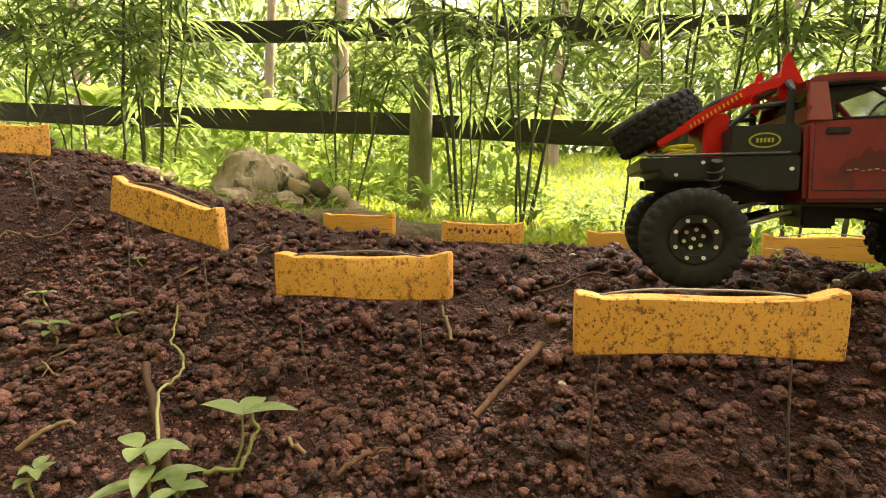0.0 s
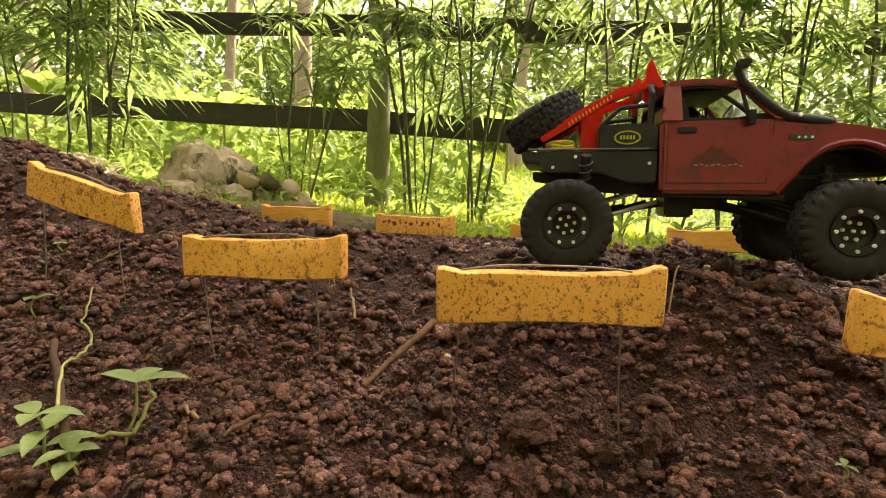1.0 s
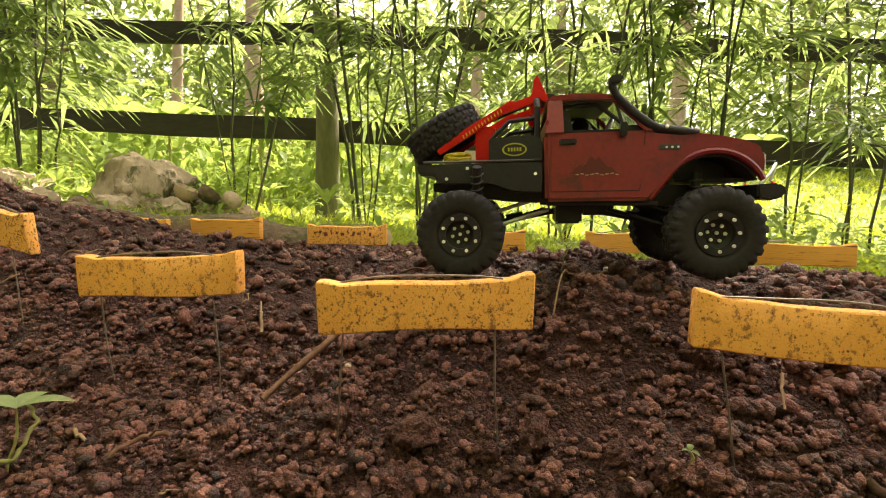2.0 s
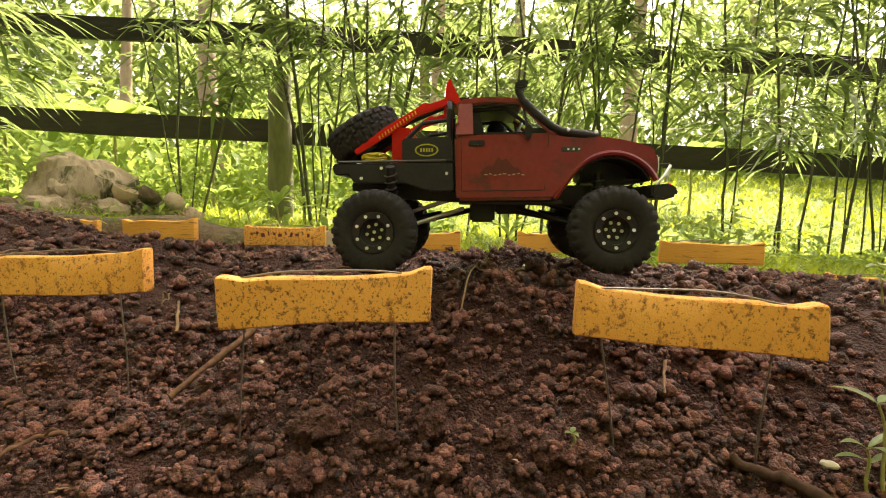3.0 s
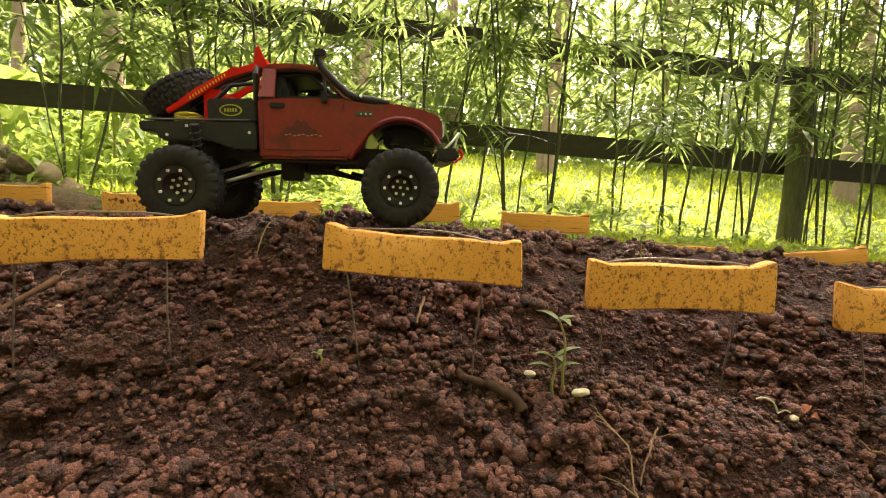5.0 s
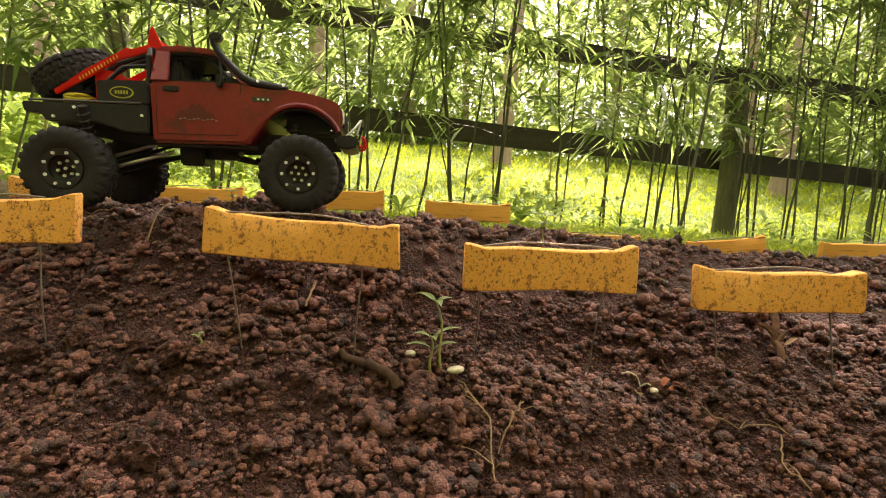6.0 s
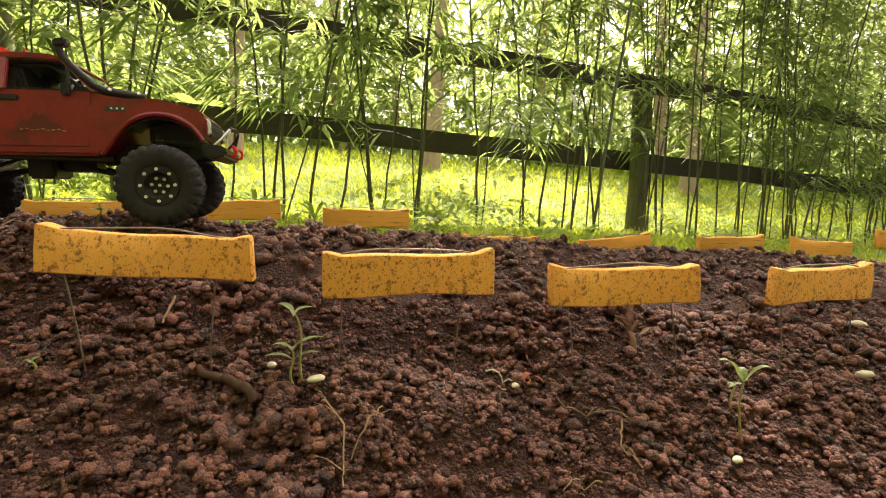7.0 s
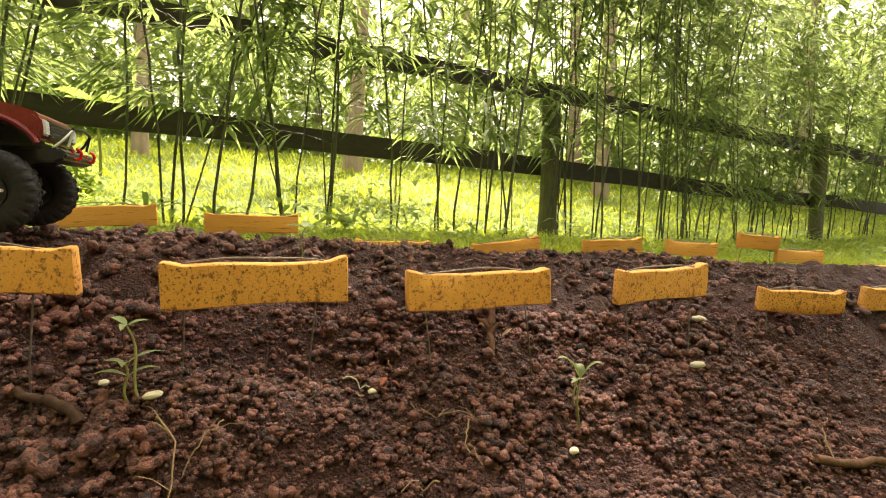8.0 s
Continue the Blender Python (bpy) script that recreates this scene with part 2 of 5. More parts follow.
SEED = surf("pale_seed", (0.42, 0.36, 0.23), (0.68, 0.60, 0.44), 0.5, 60, 200, 0.2, 0.0006, per="object", dirt=(0.12, 0.07, 0.04), dirt_at=0.62, dirt_scale=90)
LOG = surf("old_log_bark", (0.055, 0.036, 0.02), (0.22, 0.15, 0.08), 0.9, 6, 50, 1.0, 0.012, dirt=(0.075, 0.075, 0.026), dirt_at=0.50, dirt_scale=9)
STUMP = surf("pale_stump_wood", (0.19, 0.14, 0.085), (0.54, 0.42, 0.28), 0.9, 4, 40, 1.0, 0.012, stretch=(1, 1, 0.4), dirt=(0.085, 0.085, 0.03), dirt_at=0.55, dirt_scale=7)
CUT = surf("sawn_log_end", (0.30, 0.20, 0.11), (0.58, 0.45, 0.30), 0.8, 20, 90, 0.4, 0.002)
PAINT = surf("dusty_maroon_paint", (0.155, 0.0075, 0.0115), (0.260, 0.0165, 0.0220), 0.30, 12, 160, 0.12, 0.0004, per="object", dirt=(0.105, 0.014, 0.016), dirt_at=0.54, dirt_scale=16, spec=0.5)
RED = surf("glossy_red_plastic", (0.62, 0.008, 0.008), (0.74, 0.016, 0.014), 0.35, 30, 200, 0.05, 0.0003, per="object", spec=0.25)
BLACK = surf("matt_black_plastic", (0.014, 0.0130, 0.0160), (0.036, 0.0325, 0.036), 0.42, 30, 250, 0.2, 0.0004, per="object", spec=0.22)
RUBBER = surf("dusty_tyre_rubber", (0.014, 0.0126, 0.0138), (0.036, 0.032, 0.033), 0.8, 25, 240, 0.4, 0.0008, per="object", spec=0.2)
STEEL = surf("bright_steel", (0.62, 0.62, 0.62), (0.85, 0.85, 0.85), 0.38, 60, 200, 0.1, 0.0003, metal=1.0, per="object")
BOLT = surf("zinc_bolt", (0.85, 0.85, 0.87), (0.95, 0.95, 0.96), 0.25, 60, 200, 0.1, 0.0003, metal=0.25, per="object")
YELLOW = surf("yellow_cord_and_slot_light", (0.50, 0.36, 0.02), (0.70, 0.54, 0.05), 0.6, 120, 500, 0.5, 0.0008)
INK = surf("red_brown_ink", (0.10, 0.02, 0.012), (0.2, 0.04, 0.02), 0.7, 60, 300, 0.1, 0.0002)
OLIVE = surf("dull_yellow_print", (0.32, 0.30, 0.02), (0.42, 0.40, 0.04), 0.5, 60, 300, 0.1, 0.0002)
LAMPGLASS = surf("clear_lamp_glass", (0.55, 0.55, 0.55), (0.75, 0.75, 0.75), 0.12, 40, 120, 0.1, 0.0004)
GREYFIG = surf("dark_grey_trim", (0.03, 0.028, 0.027), (0.07, 0.065, 0.06), 0.6, 40, 200, 0.2, 0.0005, per="object")
GLASS = bpy.data.materials.new("window_glass")
GLASS.use_nodes = True
g = GLASS.node_tree.nodes["Principled BSDF"]
g.inputs["Transmission Weight"].default_value, g.inputs["Roughness"].default_value, g.inputs["IOR"].default_value = 1.0, 0.06, 1.45
g.inputs["Base Color"].default_value = (0.85, 0.88, 0.86, 1)
LUMP = surf("crusty_soil", (0.022, 0.008, 0.006), (0.25, 0.094, 0.064), 0.5, 2, 12, 0.8, 0.03, spec=0.45, vary=0.2)
# the ground: soil in the bed, darkened as shade between the crumbs, green beyond it
GROUND = surf("soil_and_lawn", (0.009, 0.0034, 0.0025), (0.125, 0.046, 0.032), 0.7, 14, 260, 1.0, 0.009, spec=0.3, grains=190)
gn, gl = GROUND.node_tree.nodes, GROUND.node_tree.links
gb = gn["Principled BSDF"]
was = gb.inputs["Base Color"].links[0].from_socket
geo, dotp, edge = gn.new("ShaderNodeNewGeometry"), gn.new("ShaderNodeVectorMath"), gn.new("ShaderNodeTexNoise")
dotp.operation = "DOT_PRODUCT"
dotp.inputs[1].default_value = (0.366, 0.93, 0)
edge.inputs["Scale"].default_value, edge.inputs["Detail"].default_value = 6, 5
gl.new(geo.outputs["Position"], dotp.inputs[0])
gl.new(geo.outputs["Position"], edge.inputs["Vector"])
wob = gn.new("ShaderNodeMath")
wob.operation = "MULTIPLY_ADD"
wob.inputs[1].default_value = 0.5
gl.new(edge.outputs["Fac"], wob.inputs[0])
gl.new(dotp.outputs["Value"], wob.inputs[2])
rg = gn.new("ShaderNodeMapRange")
rg.inputs["From Min"].default_value, rg.inputs["From Max"].default_value = 1.72, 1.95
gl.new(wob.outputs[0], rg.inputs["Value"])
gm = gn.new("ShaderNodeMix")
gm.data_type = "RGBA"
gm.inputs["B"].default_value = (0.16, 0.24, 0.03, 1)
gl.new(rg.outputs[0], gm.inputs["Factor"])
gl.new(was, gm.inputs["A"])
gl.new(gm.outputs["Result"], gb.inputs["Base Color"])

# ---- ground ----
out = np.geomspace(0.012, 60, 46)
xs = np.concatenate([-1.3 - out[::-1], np.arange(-1.3, 3.3, 0.0095), 3.3 + out])
ys = np.concatenate([-0.4 - out[::-1], np.arange(-0.4, 1.5, 0.0095), 1.5 + out])
gx, gy = np.meshgrid(xs, ys)
gz = hill(gx, gy)
idx = np.arange(gx.size).reshape(gx.shape)
quads = np.stack([idx[:-1, :-1], idx[:-1, 1:], idx[1:, 1:], idx[1:, :-1]], -1).reshape(-1, 4)
ground = raw("ground", np.stack([gx, gy, gz], -1).reshape(-1, 3), quads, GROUND, smooth=True)
tagged(ground, "crumbly red-brown garden soil with a green lawn beyond", "ground", kind="structure")


# ---- the soil's crumbs ----
def ball(level):
    bm = bmesh.new()
    bmesh.ops.create_icosphere(bm, subdivisions=level, radius=1)
    bm.verts.ensure_lookup_table()
    v = np.array([x.co[:] for x in bm.verts])
    f = np.array([[q.index for q in p.verts] for p in bm.faces])
    bm.free()
    return v, f


def scatter(n, u0, u1, s0, s1):
    u, s = rng.uniform(u0, u1, n), rng.uniform(s0, s1, n)
    return -0.1 + 0.93 * u + 0.366 * s, 0.68 - 0.366 * u + 0.93 * s


def lump(bm, c, size, seed, rough=0.16, level=3, fine=0.0):
    """An uneven rounded lump."""
    v = bmesh.ops.create_icosphere(bm, subdivisions=level, radius=1)["verts"]
    o = Vector((seed * 3.1, seed * 1.7, seed))
    for q in v:
        d = q.co.normalized()
        k = 1 + rough * noise.noise(d * 1.6 + o) + 0.5 * rough * noise.noise(d * 4.3 + o) + fine * noise.noise(d * 9 + o)
        q.co = Vector(c) + Vector((d.x * size[0], d.y * size[1], d.z * size[2])) * k


r = random.Random(41)
kinds = []
for k in range(7):
    bm = bmesh.new()
    lump(bm, (0, 0, 0), (1, r.uniform(0.75, 1), r.uniform(0.6, 0.8)), 50 + k, 0.35, 4 if k < 4 else 3)
    for v in bm.verts:
        o = Vector((k * 5.0, 0, 0))
        near, small, tiny = noise.voronoi(v.co * 2.3 + o)[0][0], noise.voronoi(v.co * 4.6 + o)[0][0], noise.voronoi(v.co * 9.5 + o)[0][0]
        v.co *= 1.2 - 0.34 * near ** 1.3 - 0.34 * small ** 1.2 - 0.22 * tiny
    ob = part("soil_lump", bm, LUMP)
    tagged(ob, "rough crusty lump of reddish brown soil", "soil lump", "soil lumps on the bed")
    kinds.append(ob)
lying = []                             # place and size of each lump
for k in range(120):
    u_, s_ = r.uniform(-0.5, 2.1), r.uniform(-0.27, 0.08)
    x, y = -0.1 + 0.93 * u_ + 0.366 * s_, 0.68 - 0.366 * u_ + 0.93 * s_
    q = r.choice((0.007, 0.008, 0.010, 0.012, 0.014, 0.017, 0.021)) * r.uniform(0.9, 1.1)
    if k > 104:
        u_, s_, q = r.uniform(0.2, 1.0), r.uniform(-0.2, -0.01), r.uniform(0.018, 0.028)
        x, y = -0.1 + 0.93 * u_ + 0.366 * s_, 0.68 - 0.366 * u_ + 0.93 * s_
    ob = kinds[k] if k < 7 else new("soil_lump", kinds[k % 4 if q > 0.014 else 4 + k % 3].data)
    tagged(ob, "rough crusty lump of reddish brown soil", "soil lump", "soil lumps on the bed")
    ob.matrix_basis = pose(x, y, top(x, y) + q * 0.15, r.uniform(-15, 15), r.uniform(-15, 15), r.uniform(0, 360)) @ Matrix.Scale(q, 4)
    lying.append((x, y, top(x, y), q))

for k, (x, y, q) in enumerate(((0.216, 0.512, 0.032), (0.342, 0.490, 0.029), (0.200, 0.468, 0.024), (0.285, 0.478, 0.018), (0.405, 0.440, 0.021))):
    ob = new("soil_lump", kinds[k % 4].data)
    tagged(ob, "large crusty lump of reddish brown soil", "soil lump", "soil lumps on the bed")
    ob.matrix_basis = pose(x, y, top(x, y) + q * 0.2, 8 * k, -6 * k, 70 * k) @ Matrix.Scale(q, 4)
    lying.append((x, y, top(x, y), q * 0.6))


def bed_top(x, y):
    """The ground's height with the lumps that lie on it."""
    z = hill(x, y)
    for a, b, c, q in lying:
        d = ((x - a) ** 2 + (y - b) ** 2) / (0.85 * q) ** 2
        z = np.where(d < 1, np.maximum(z, c + q * (0.05 + 0.55 * np.sqrt(np.clip(1 - d, 0, 1)))), z)
    return z


def crumbs(name, x, y, z, r, label):
    """Many uneven granules as one mesh."""
    v, f = ball(1)
    v = v / np.linalg.norm(v, axis=1, keepdims=True)
    n = len(x)
    p = v[None] * (1 + rng.uniform(-0.32, 0.32, (n, len(v))))[..., None] * (r[:, None] * rng.uniform(0.75, 1.25, (n, 3)) * np.array([1.0, 1.0, 0.9]))[:, None, :]
    a, b = rng.uniform(0, 6.28, n), rng.uniform(-0.6, 0.6, n)
    p = np.stack([p[..., 0] * np.cos(b)[:, None] - p[..., 2] * np.sin(b)[:, None], p[..., 1], p[..., 0] * np.sin(b)[:, None] + p[..., 2] * np.cos(b)[:, None]], -1)
    p = np.stack([p[..., 0] * np.cos(a)[:, None] - p[..., 1] * np.sin(a)[:, None], p[..., 0] * np.sin(a)[:, None] + p[..., 1] * np.cos(a)[:, None], p[..., 2]], -1)
    p += np.stack([x, y, z], -1)[:, None, :]
    faces = (f[None] + (np.arange(n) * len(v))[:, None, None]).reshape(-1, 3)
    ob = raw(name, p.reshape(-1, 3), faces, CLOD, smooth=False)
    return tagged(ob, label, "soil", kind="stuff")


def sized(n, mean, spread, low, high):
    return np.clip(mean * np.exp(rng.normal(0, spread, n)), low, high)


def clusters(n, per, x, y, size):
    """Places and sizes of granules that stick together in clods."""
    d = rng.normal(0, 1, (n, per, 3))
    d /= np.linalg.norm(d, axis=2, keepdims=True)
    d[..., 2] = np.abs(d[..., 2]) * 0.9 - 0.15
    d *= size[:, None, None] * rng.uniform(0.35, 0.8, (n, per, 1))
    z = bed_top(x, y) + 0.28 * size
    r = size[:, None] * rng.uniform(0.28, 0.58, (n, per))
    return (x[:, None] + d[..., 0]).ravel(), (y[:, None] + d[..., 1]).ravel(), (z[:, None] + d[..., 2]).ravel(), r.ravel()


# clods of granules over the near bank, coarser and finer in patches
n = 9800
x1, y1 = scatter(n, -0.65, 1.95, -0.31, 0.13)
size = sized(n, 0.0063, 0.38, 0.0034, 0.016) * (1 + 0.25 * lumps(x1, y1, 0.10, 10))
keep = lumps(x1, y1, 0.05, 8) + 0.6 * lumps(x1, y1, 0.16, 9) + 0.6 * rng.uniform(-1, 1, n) > -0.85
x1, y1, size = x1[keep], y1[keep], size[keep]
crumbs("soil_clods", *clusters(len(x1), 7, x1, y1, size), "crumbly clods of reddish brown soil")
x1, y1 = scatter(16000, -0.8, 2.2, -0.31, 0.12)
x2, y2 = scatter(4000, -1.9, 3.3, -0.85, 1.02)
r1 = np.r_[sized(16000, 0.0025, 0.35, 0.0013, 0.006), sized(4000, 0.0045, 0.35, 0.002, 0.011)]
x1, y1 = np.r_[x1, x2], np.r_[y1, y2]
x2, y2 = scatter(5600, -1.0, 2.3, 0.08, 0.85)
x2, y2, z2, r2 = clusters(5600, 6, x2, y2, sized(5600, 0.0075, 0.45, 0.0035, 0.020))
crumbs("soil_crumbs", np.r_[x1, x2], np.r_[y1, y2], np.r_[bed_top(x1, y1) + 0.4 * r1, z2], np.r_[r1, r2], "small loose crumbs of dark brown soil")


for x, y, q in ((0.565, 0.800, 0.020), (0.590, 0.815, 0.028), (0.617, 0.828, 0.024), (0.640, 0.810, 0.018), (0.575, 0.835, 0.016)):
    ob = new("soil_lump", kinds[int(q * 1000) % 4].data)
    ob.matrix_basis = pose(x, y, top(x, y) + q * 0.3, 0, 0, x * 900) @ Matrix.Scale(q, 4)
    tagged(ob, "dark crumbly lump of soil thrown up between the wheels", "soil lump", "soil lumps on the bed")


# ---- foam markers on wire stakes ----
def marker(a, b, rise_a, rise_b, high, material, label, group, seed, stakes=(0.11, 0.82), skew=0.0):
    """A foam block from the lower corner a to the lower corner b, its top pulled down between two raised ends by a wire."""
    r = random.Random(seed)
    a, b = Vector(a), Vector(b)
    d = b - a
    ln = d.length
    yaw, slope = math.degrees(math.atan2(d.y, d.x)), math.degrees(math.asin(d.z / ln))
    ob = thing("foam_marker", pose(*a, 0, -slope, yaw), label, "marker", group)
    bm = bmesh.new()
    thick = r.uniform(0.015, 0.019)
    bow, wave = r.uniform(-0.0012, 0.0012), r.uniform(0, 6)
    n = 28
    cols = []
    for i in range(n + 1):
        t = i / n
        dip = min(1.0, max(0.0, (t - 0.02) / 0.11)) * min(1.0, max(0.0, (0.98 - t) / 0.10))
        ease = dip * dip * (3 - 2 * dip)
        zt = high + rise_a * (1 - t) + rise_b * t - 0.0055 * ease + 0.0012 * math.sin(9 * t + wave)
        zb = 0.0012 * math.sin(7 * t + wave * 2) + bow * math.sin(math.pi * t)
        yo = 0.002 * math.sin(3.1 * t + wave) + thick / 2
        lean = 0.004 * math.sin(2 * t + wave)
        x = ln * t
        for inset in ((1, 0) if i == 0 else (0, 1) if i == n else (0,)):
            e, f, h = 0.0014, 0.0014 * inset, thick / 2 - 0.0014 * inset
            xx = x - (0.0014 * (1 - inset) if i == n else 0) + (0.0014 * (1 - inset) if i == 0 else 0)
            row = [(-h + e + yo, zb + f), (-h + yo, zb + f + e), (-h - 0.001 + yo + lean * 0.5, (zb + zt) / 2), (-h + yo + lean, zt - f - e), (-h + e + yo + lean, zt - f),
                   (h - e + yo + lean, zt - f + 0.0006), (h + yo + lean, zt - f - e), (h + yo, zb + f + e), (h - e + yo, zb + f)]
            cols.append([bm.verts.new((xx + skew * max(0.0, (t - 0.8) / 0.2) * (0.5 - p[1] / high), *p)) for p in row])
    for p, q in zip(cols, cols[1:]):
        for k in range(9):
            bm.faces.new((p[k], q[k], q[(k + 1) % 9], p[(k + 1) % 9]))
    bm.faces.new(cols[0])
    bm.faces.new(cols[-1][::-1])
    bmesh.ops.recalc_face_normals(bm, faces=bm.faces)
    part("foam_block", bm, material, ob)
    bm = bmesh.new()
    z0 = high - 0.0045
    pts = []
    for i in range(15):
        t = 0.10 + 0.76 * i / 14
        pts.append((ln * t, thick / 2 + 0.001 * math.sin(5 * t + wave), z0 + rise_a * (1 - t) + rise_b * t + 0.0066 * math.sin(math.pi * (i / 14)) + 0.001 * math.sin(11 * t + wave)))
    tube(bm, pts, [0.0011] * 15, 10)
    part("wire_strap", bm, WIRE, ob)
    inv = ob.matrix_basis.inverted()
    for t in stakes:
        p = ob.matrix_basis @ Vector((ln * t, thick / 2, 0.01))
        gz = top(p.x, p.y)
        foot = inv @ Vector((p.x + r.uniform(-0.012, 0.02), p.y + r.uniform(-0.015, 0.01), min(gz, p.z) - 0.03))
        mid = (Vector((ln * t, thick / 2, 0.01)) + foot) / 2 + Vector((r.uniform(-0.004, 0.004), 0, 0))
        bm = bmesh.new()
        tube(bm, [(ln * t, thick / 2, 0.012), mid, foot], [0.0011, 0.0011, 0.0010], 10)
        part("wire_stake", bm, WIRE, ob)
    return ob


NEAR = "front row of foam course markers"
FAR = "back row of foam course markers"
DIRTY = "dirt-speckled yellow foam block on thin wire stakes"
RIBBED = "orange-yellow ribbed foam block standing on the soil"
front = [  # lower corner, lower corner, extra height at each end
    ((-0.890, 0.910, 0.275), (-0.728, 1.028, 0.274), 0.058),
    ((-0.500, 0.842, 0.184), (-0.312, 0.774, 0.139), 0.056),
    ((-0.205, 0.698, 0.092), (0.009, 0.635, 0.104), 0.053),
    ((0.118, 0.514, 0.086), (0.335, 0.484, 0.094), 0.055),
    ((0.466, 0.424, 0.089), (0.677, 0.343, 0.079), 0.053),
    ((0.755, 0.326, 0.057), (0.958, 0.254, 0.059), 0.057),
    ((1.036, 0.230, 0.040), (1.238, 0.155, 0.044), 0.054),
    ((1.357, 0.115, 0.037), (1.566, 0.072, 0.039), 0.055),
    ((1.732, 0.048, -0.004), (1.885, -0.050, -0.010), 0.048),
    ((2.050, -0.045, -0.020), (2.240, -0.130, -0.028), 0.052),
]
for k, (a, b, h) in enumerate(front):
    marker(a, b, 0, 0, h, FOAM, DIRTY, NEAR, 20 + k, skew=(0.0, 0.018, 0.0, -0.004, 0.005, 0.0, 0.004, -0.005, 0.003, 0.0)[k])
back = [
    ((-0.600, 1.607, 0.120), (-0.420, 1.542, 0.108), 0.050), ((-0.327, 1.470, 0.108), (-0.130, 1.382, 0.114), 0.056), ((-0.004, 1.366, 0.103), (0.203, 1.340, 0.103), 0.052),
    ((0.327, 1.222, 0.100), (0.531, 1.170, 0.104), 0.049), ((0.658, 1.108, 0.103), (0.869, 1.056, 0.111), 0.053), ((0.960, 1.000, 0.095), (1.163, 0.915, 0.094), 0.050),
    ((1.316, 0.895, 0.028), (1.515, 0.821, 0.025), 0.050), ((1.640, 0.774, 0.015), (1.848, 0.697, 0.040), 0.050), ((1.990, 0.644, 0.028), (2.200, 0.565, 0.034), 0.053),
    ((2.298, 0.529, 0.031), (2.495, 0.456, 0.018), 0.050), ((2.590, 0.420, 0.052), (2.765, 0.355, 0.040), 0.055), ((2.760, 0.357, -0.002), (2.985, 0.272, -0.010), 0.050), ((3.205, 0.190, -0.064), (3.40, 0.12, -0.07), 0.050),
]
for k, (a, b, h) in enumerate(back):
    ob = marker(a, b, 0, 0, h, FOAM_RIB if k not in (2, 6) else FOAM, RIBBED, FAR, 60 + k)
    if k == 2:
        for q in range(11):
            bm = bmesh.new()
            box(bm, (0.022 + 0.0145 * q, -0.0115, 0.030 + 0.003 * math.sin(q * 2.3)), (0.0035 + 0.003 * (q % 3), 0.001, 0.006 + 0.008 * ((q * 5) % 4) / 4), (0, 25 * math.sin(q * 1.9), 0))
            part("ink_mark", bm, INK, ob, smooth=False)

# ---- fence ----
fence = thing("fence", pose(-0.29, 4.03, 0.0), "dark weathered two-rail timber fence with round mossy posts", "fence", kind="")
fd = Vector((4.76, -1.04, -0.19))                 # from post to post
fdir = fd.normalized()
for k in range(-2, 4):
    base = fd * k + fdir * (0.13 if k == 1 else 0) + Vector((0.07, 0.06, 0))
    base = Vector((0.59, -4.13, 0.2)) + (base - Vector((0.59, -4.13, 0.2))) * 0.945
    bm = bmesh.new()
    ht = 1.54 if k != 1 else 1.30
    pts, rad = [], []
    for i in range(9):
        t = i / 8
        pts.append(base + Vector((0.012 * math.sin(3 * t + k), 0.01 * math.sin(4 * t + 2 * k), -0.35 + (ht + 0.35) * t)))
        rad.append(0.093 - 0.012 * t + 0.004 * math.sin(7 * t + k))
    tube(bm, pts, rad, 20)
    part("post", bm, POST, fence)
for k in range(-3, 3):
    for z, h in ((0.715, 0.165), (1.415, 0.155)):
        p = fd * k + Vector((0.07, -0.06, z)) + Vector((0, 0, 0.02 * math.sin(5 * k + z)))
        bm = bmesh.new()
        n = 24
        cols = []
        for i in range(n + 1):
            t = i / n
            c = p + fd * (t * 0.998) + Vector((0, 0, 0.012 * math.sin(4 * t + k) - 0.02 * math.sin(math.pi * t)))
            e = 0.006 * math.sin(17 * t + k * 3 + z)
            cols.append([bm.verts.new(c + Vector(q)) for q in ((0, -0.03, -h / 2 + e), (0, -0.03, h / 2 + e * 0.5), (0, 0.03, h / 2 + e * 0.5), (0, 0.03, -h / 2 + e))])
        for a, b in zip(cols, cols[1:]):
            for q in range(4):
                bm.faces.new((a[q], b[q], b[(q + 1) % 4], a[(q + 1) % 4]))
        bm.faces.new(cols[0])
        bm.faces.new(cols[-1][::-1])
        bmesh.ops.recalc_face_normals(bm, faces=bm.faces)
        part("rail", bm, RAIL, fence, bevel=0.006)


for z in (0.97, 1.06, 1.11):
    bm = bmesh.new()
    pts = [fd * t + Vector((0.07, 0.05, z - 0.03 * abs(math.sin(math.pi * t)) + 0.01 * math.sin(9 * t + z * 20))) for t in [-2.5 + 0.1 * i for i in range(51)]]
    tube(bm, pts, [0.0015] * len(pts), 6)
    part("fence_wire", bm, FENCE_WIRE, fence, "thin pale fence wire")

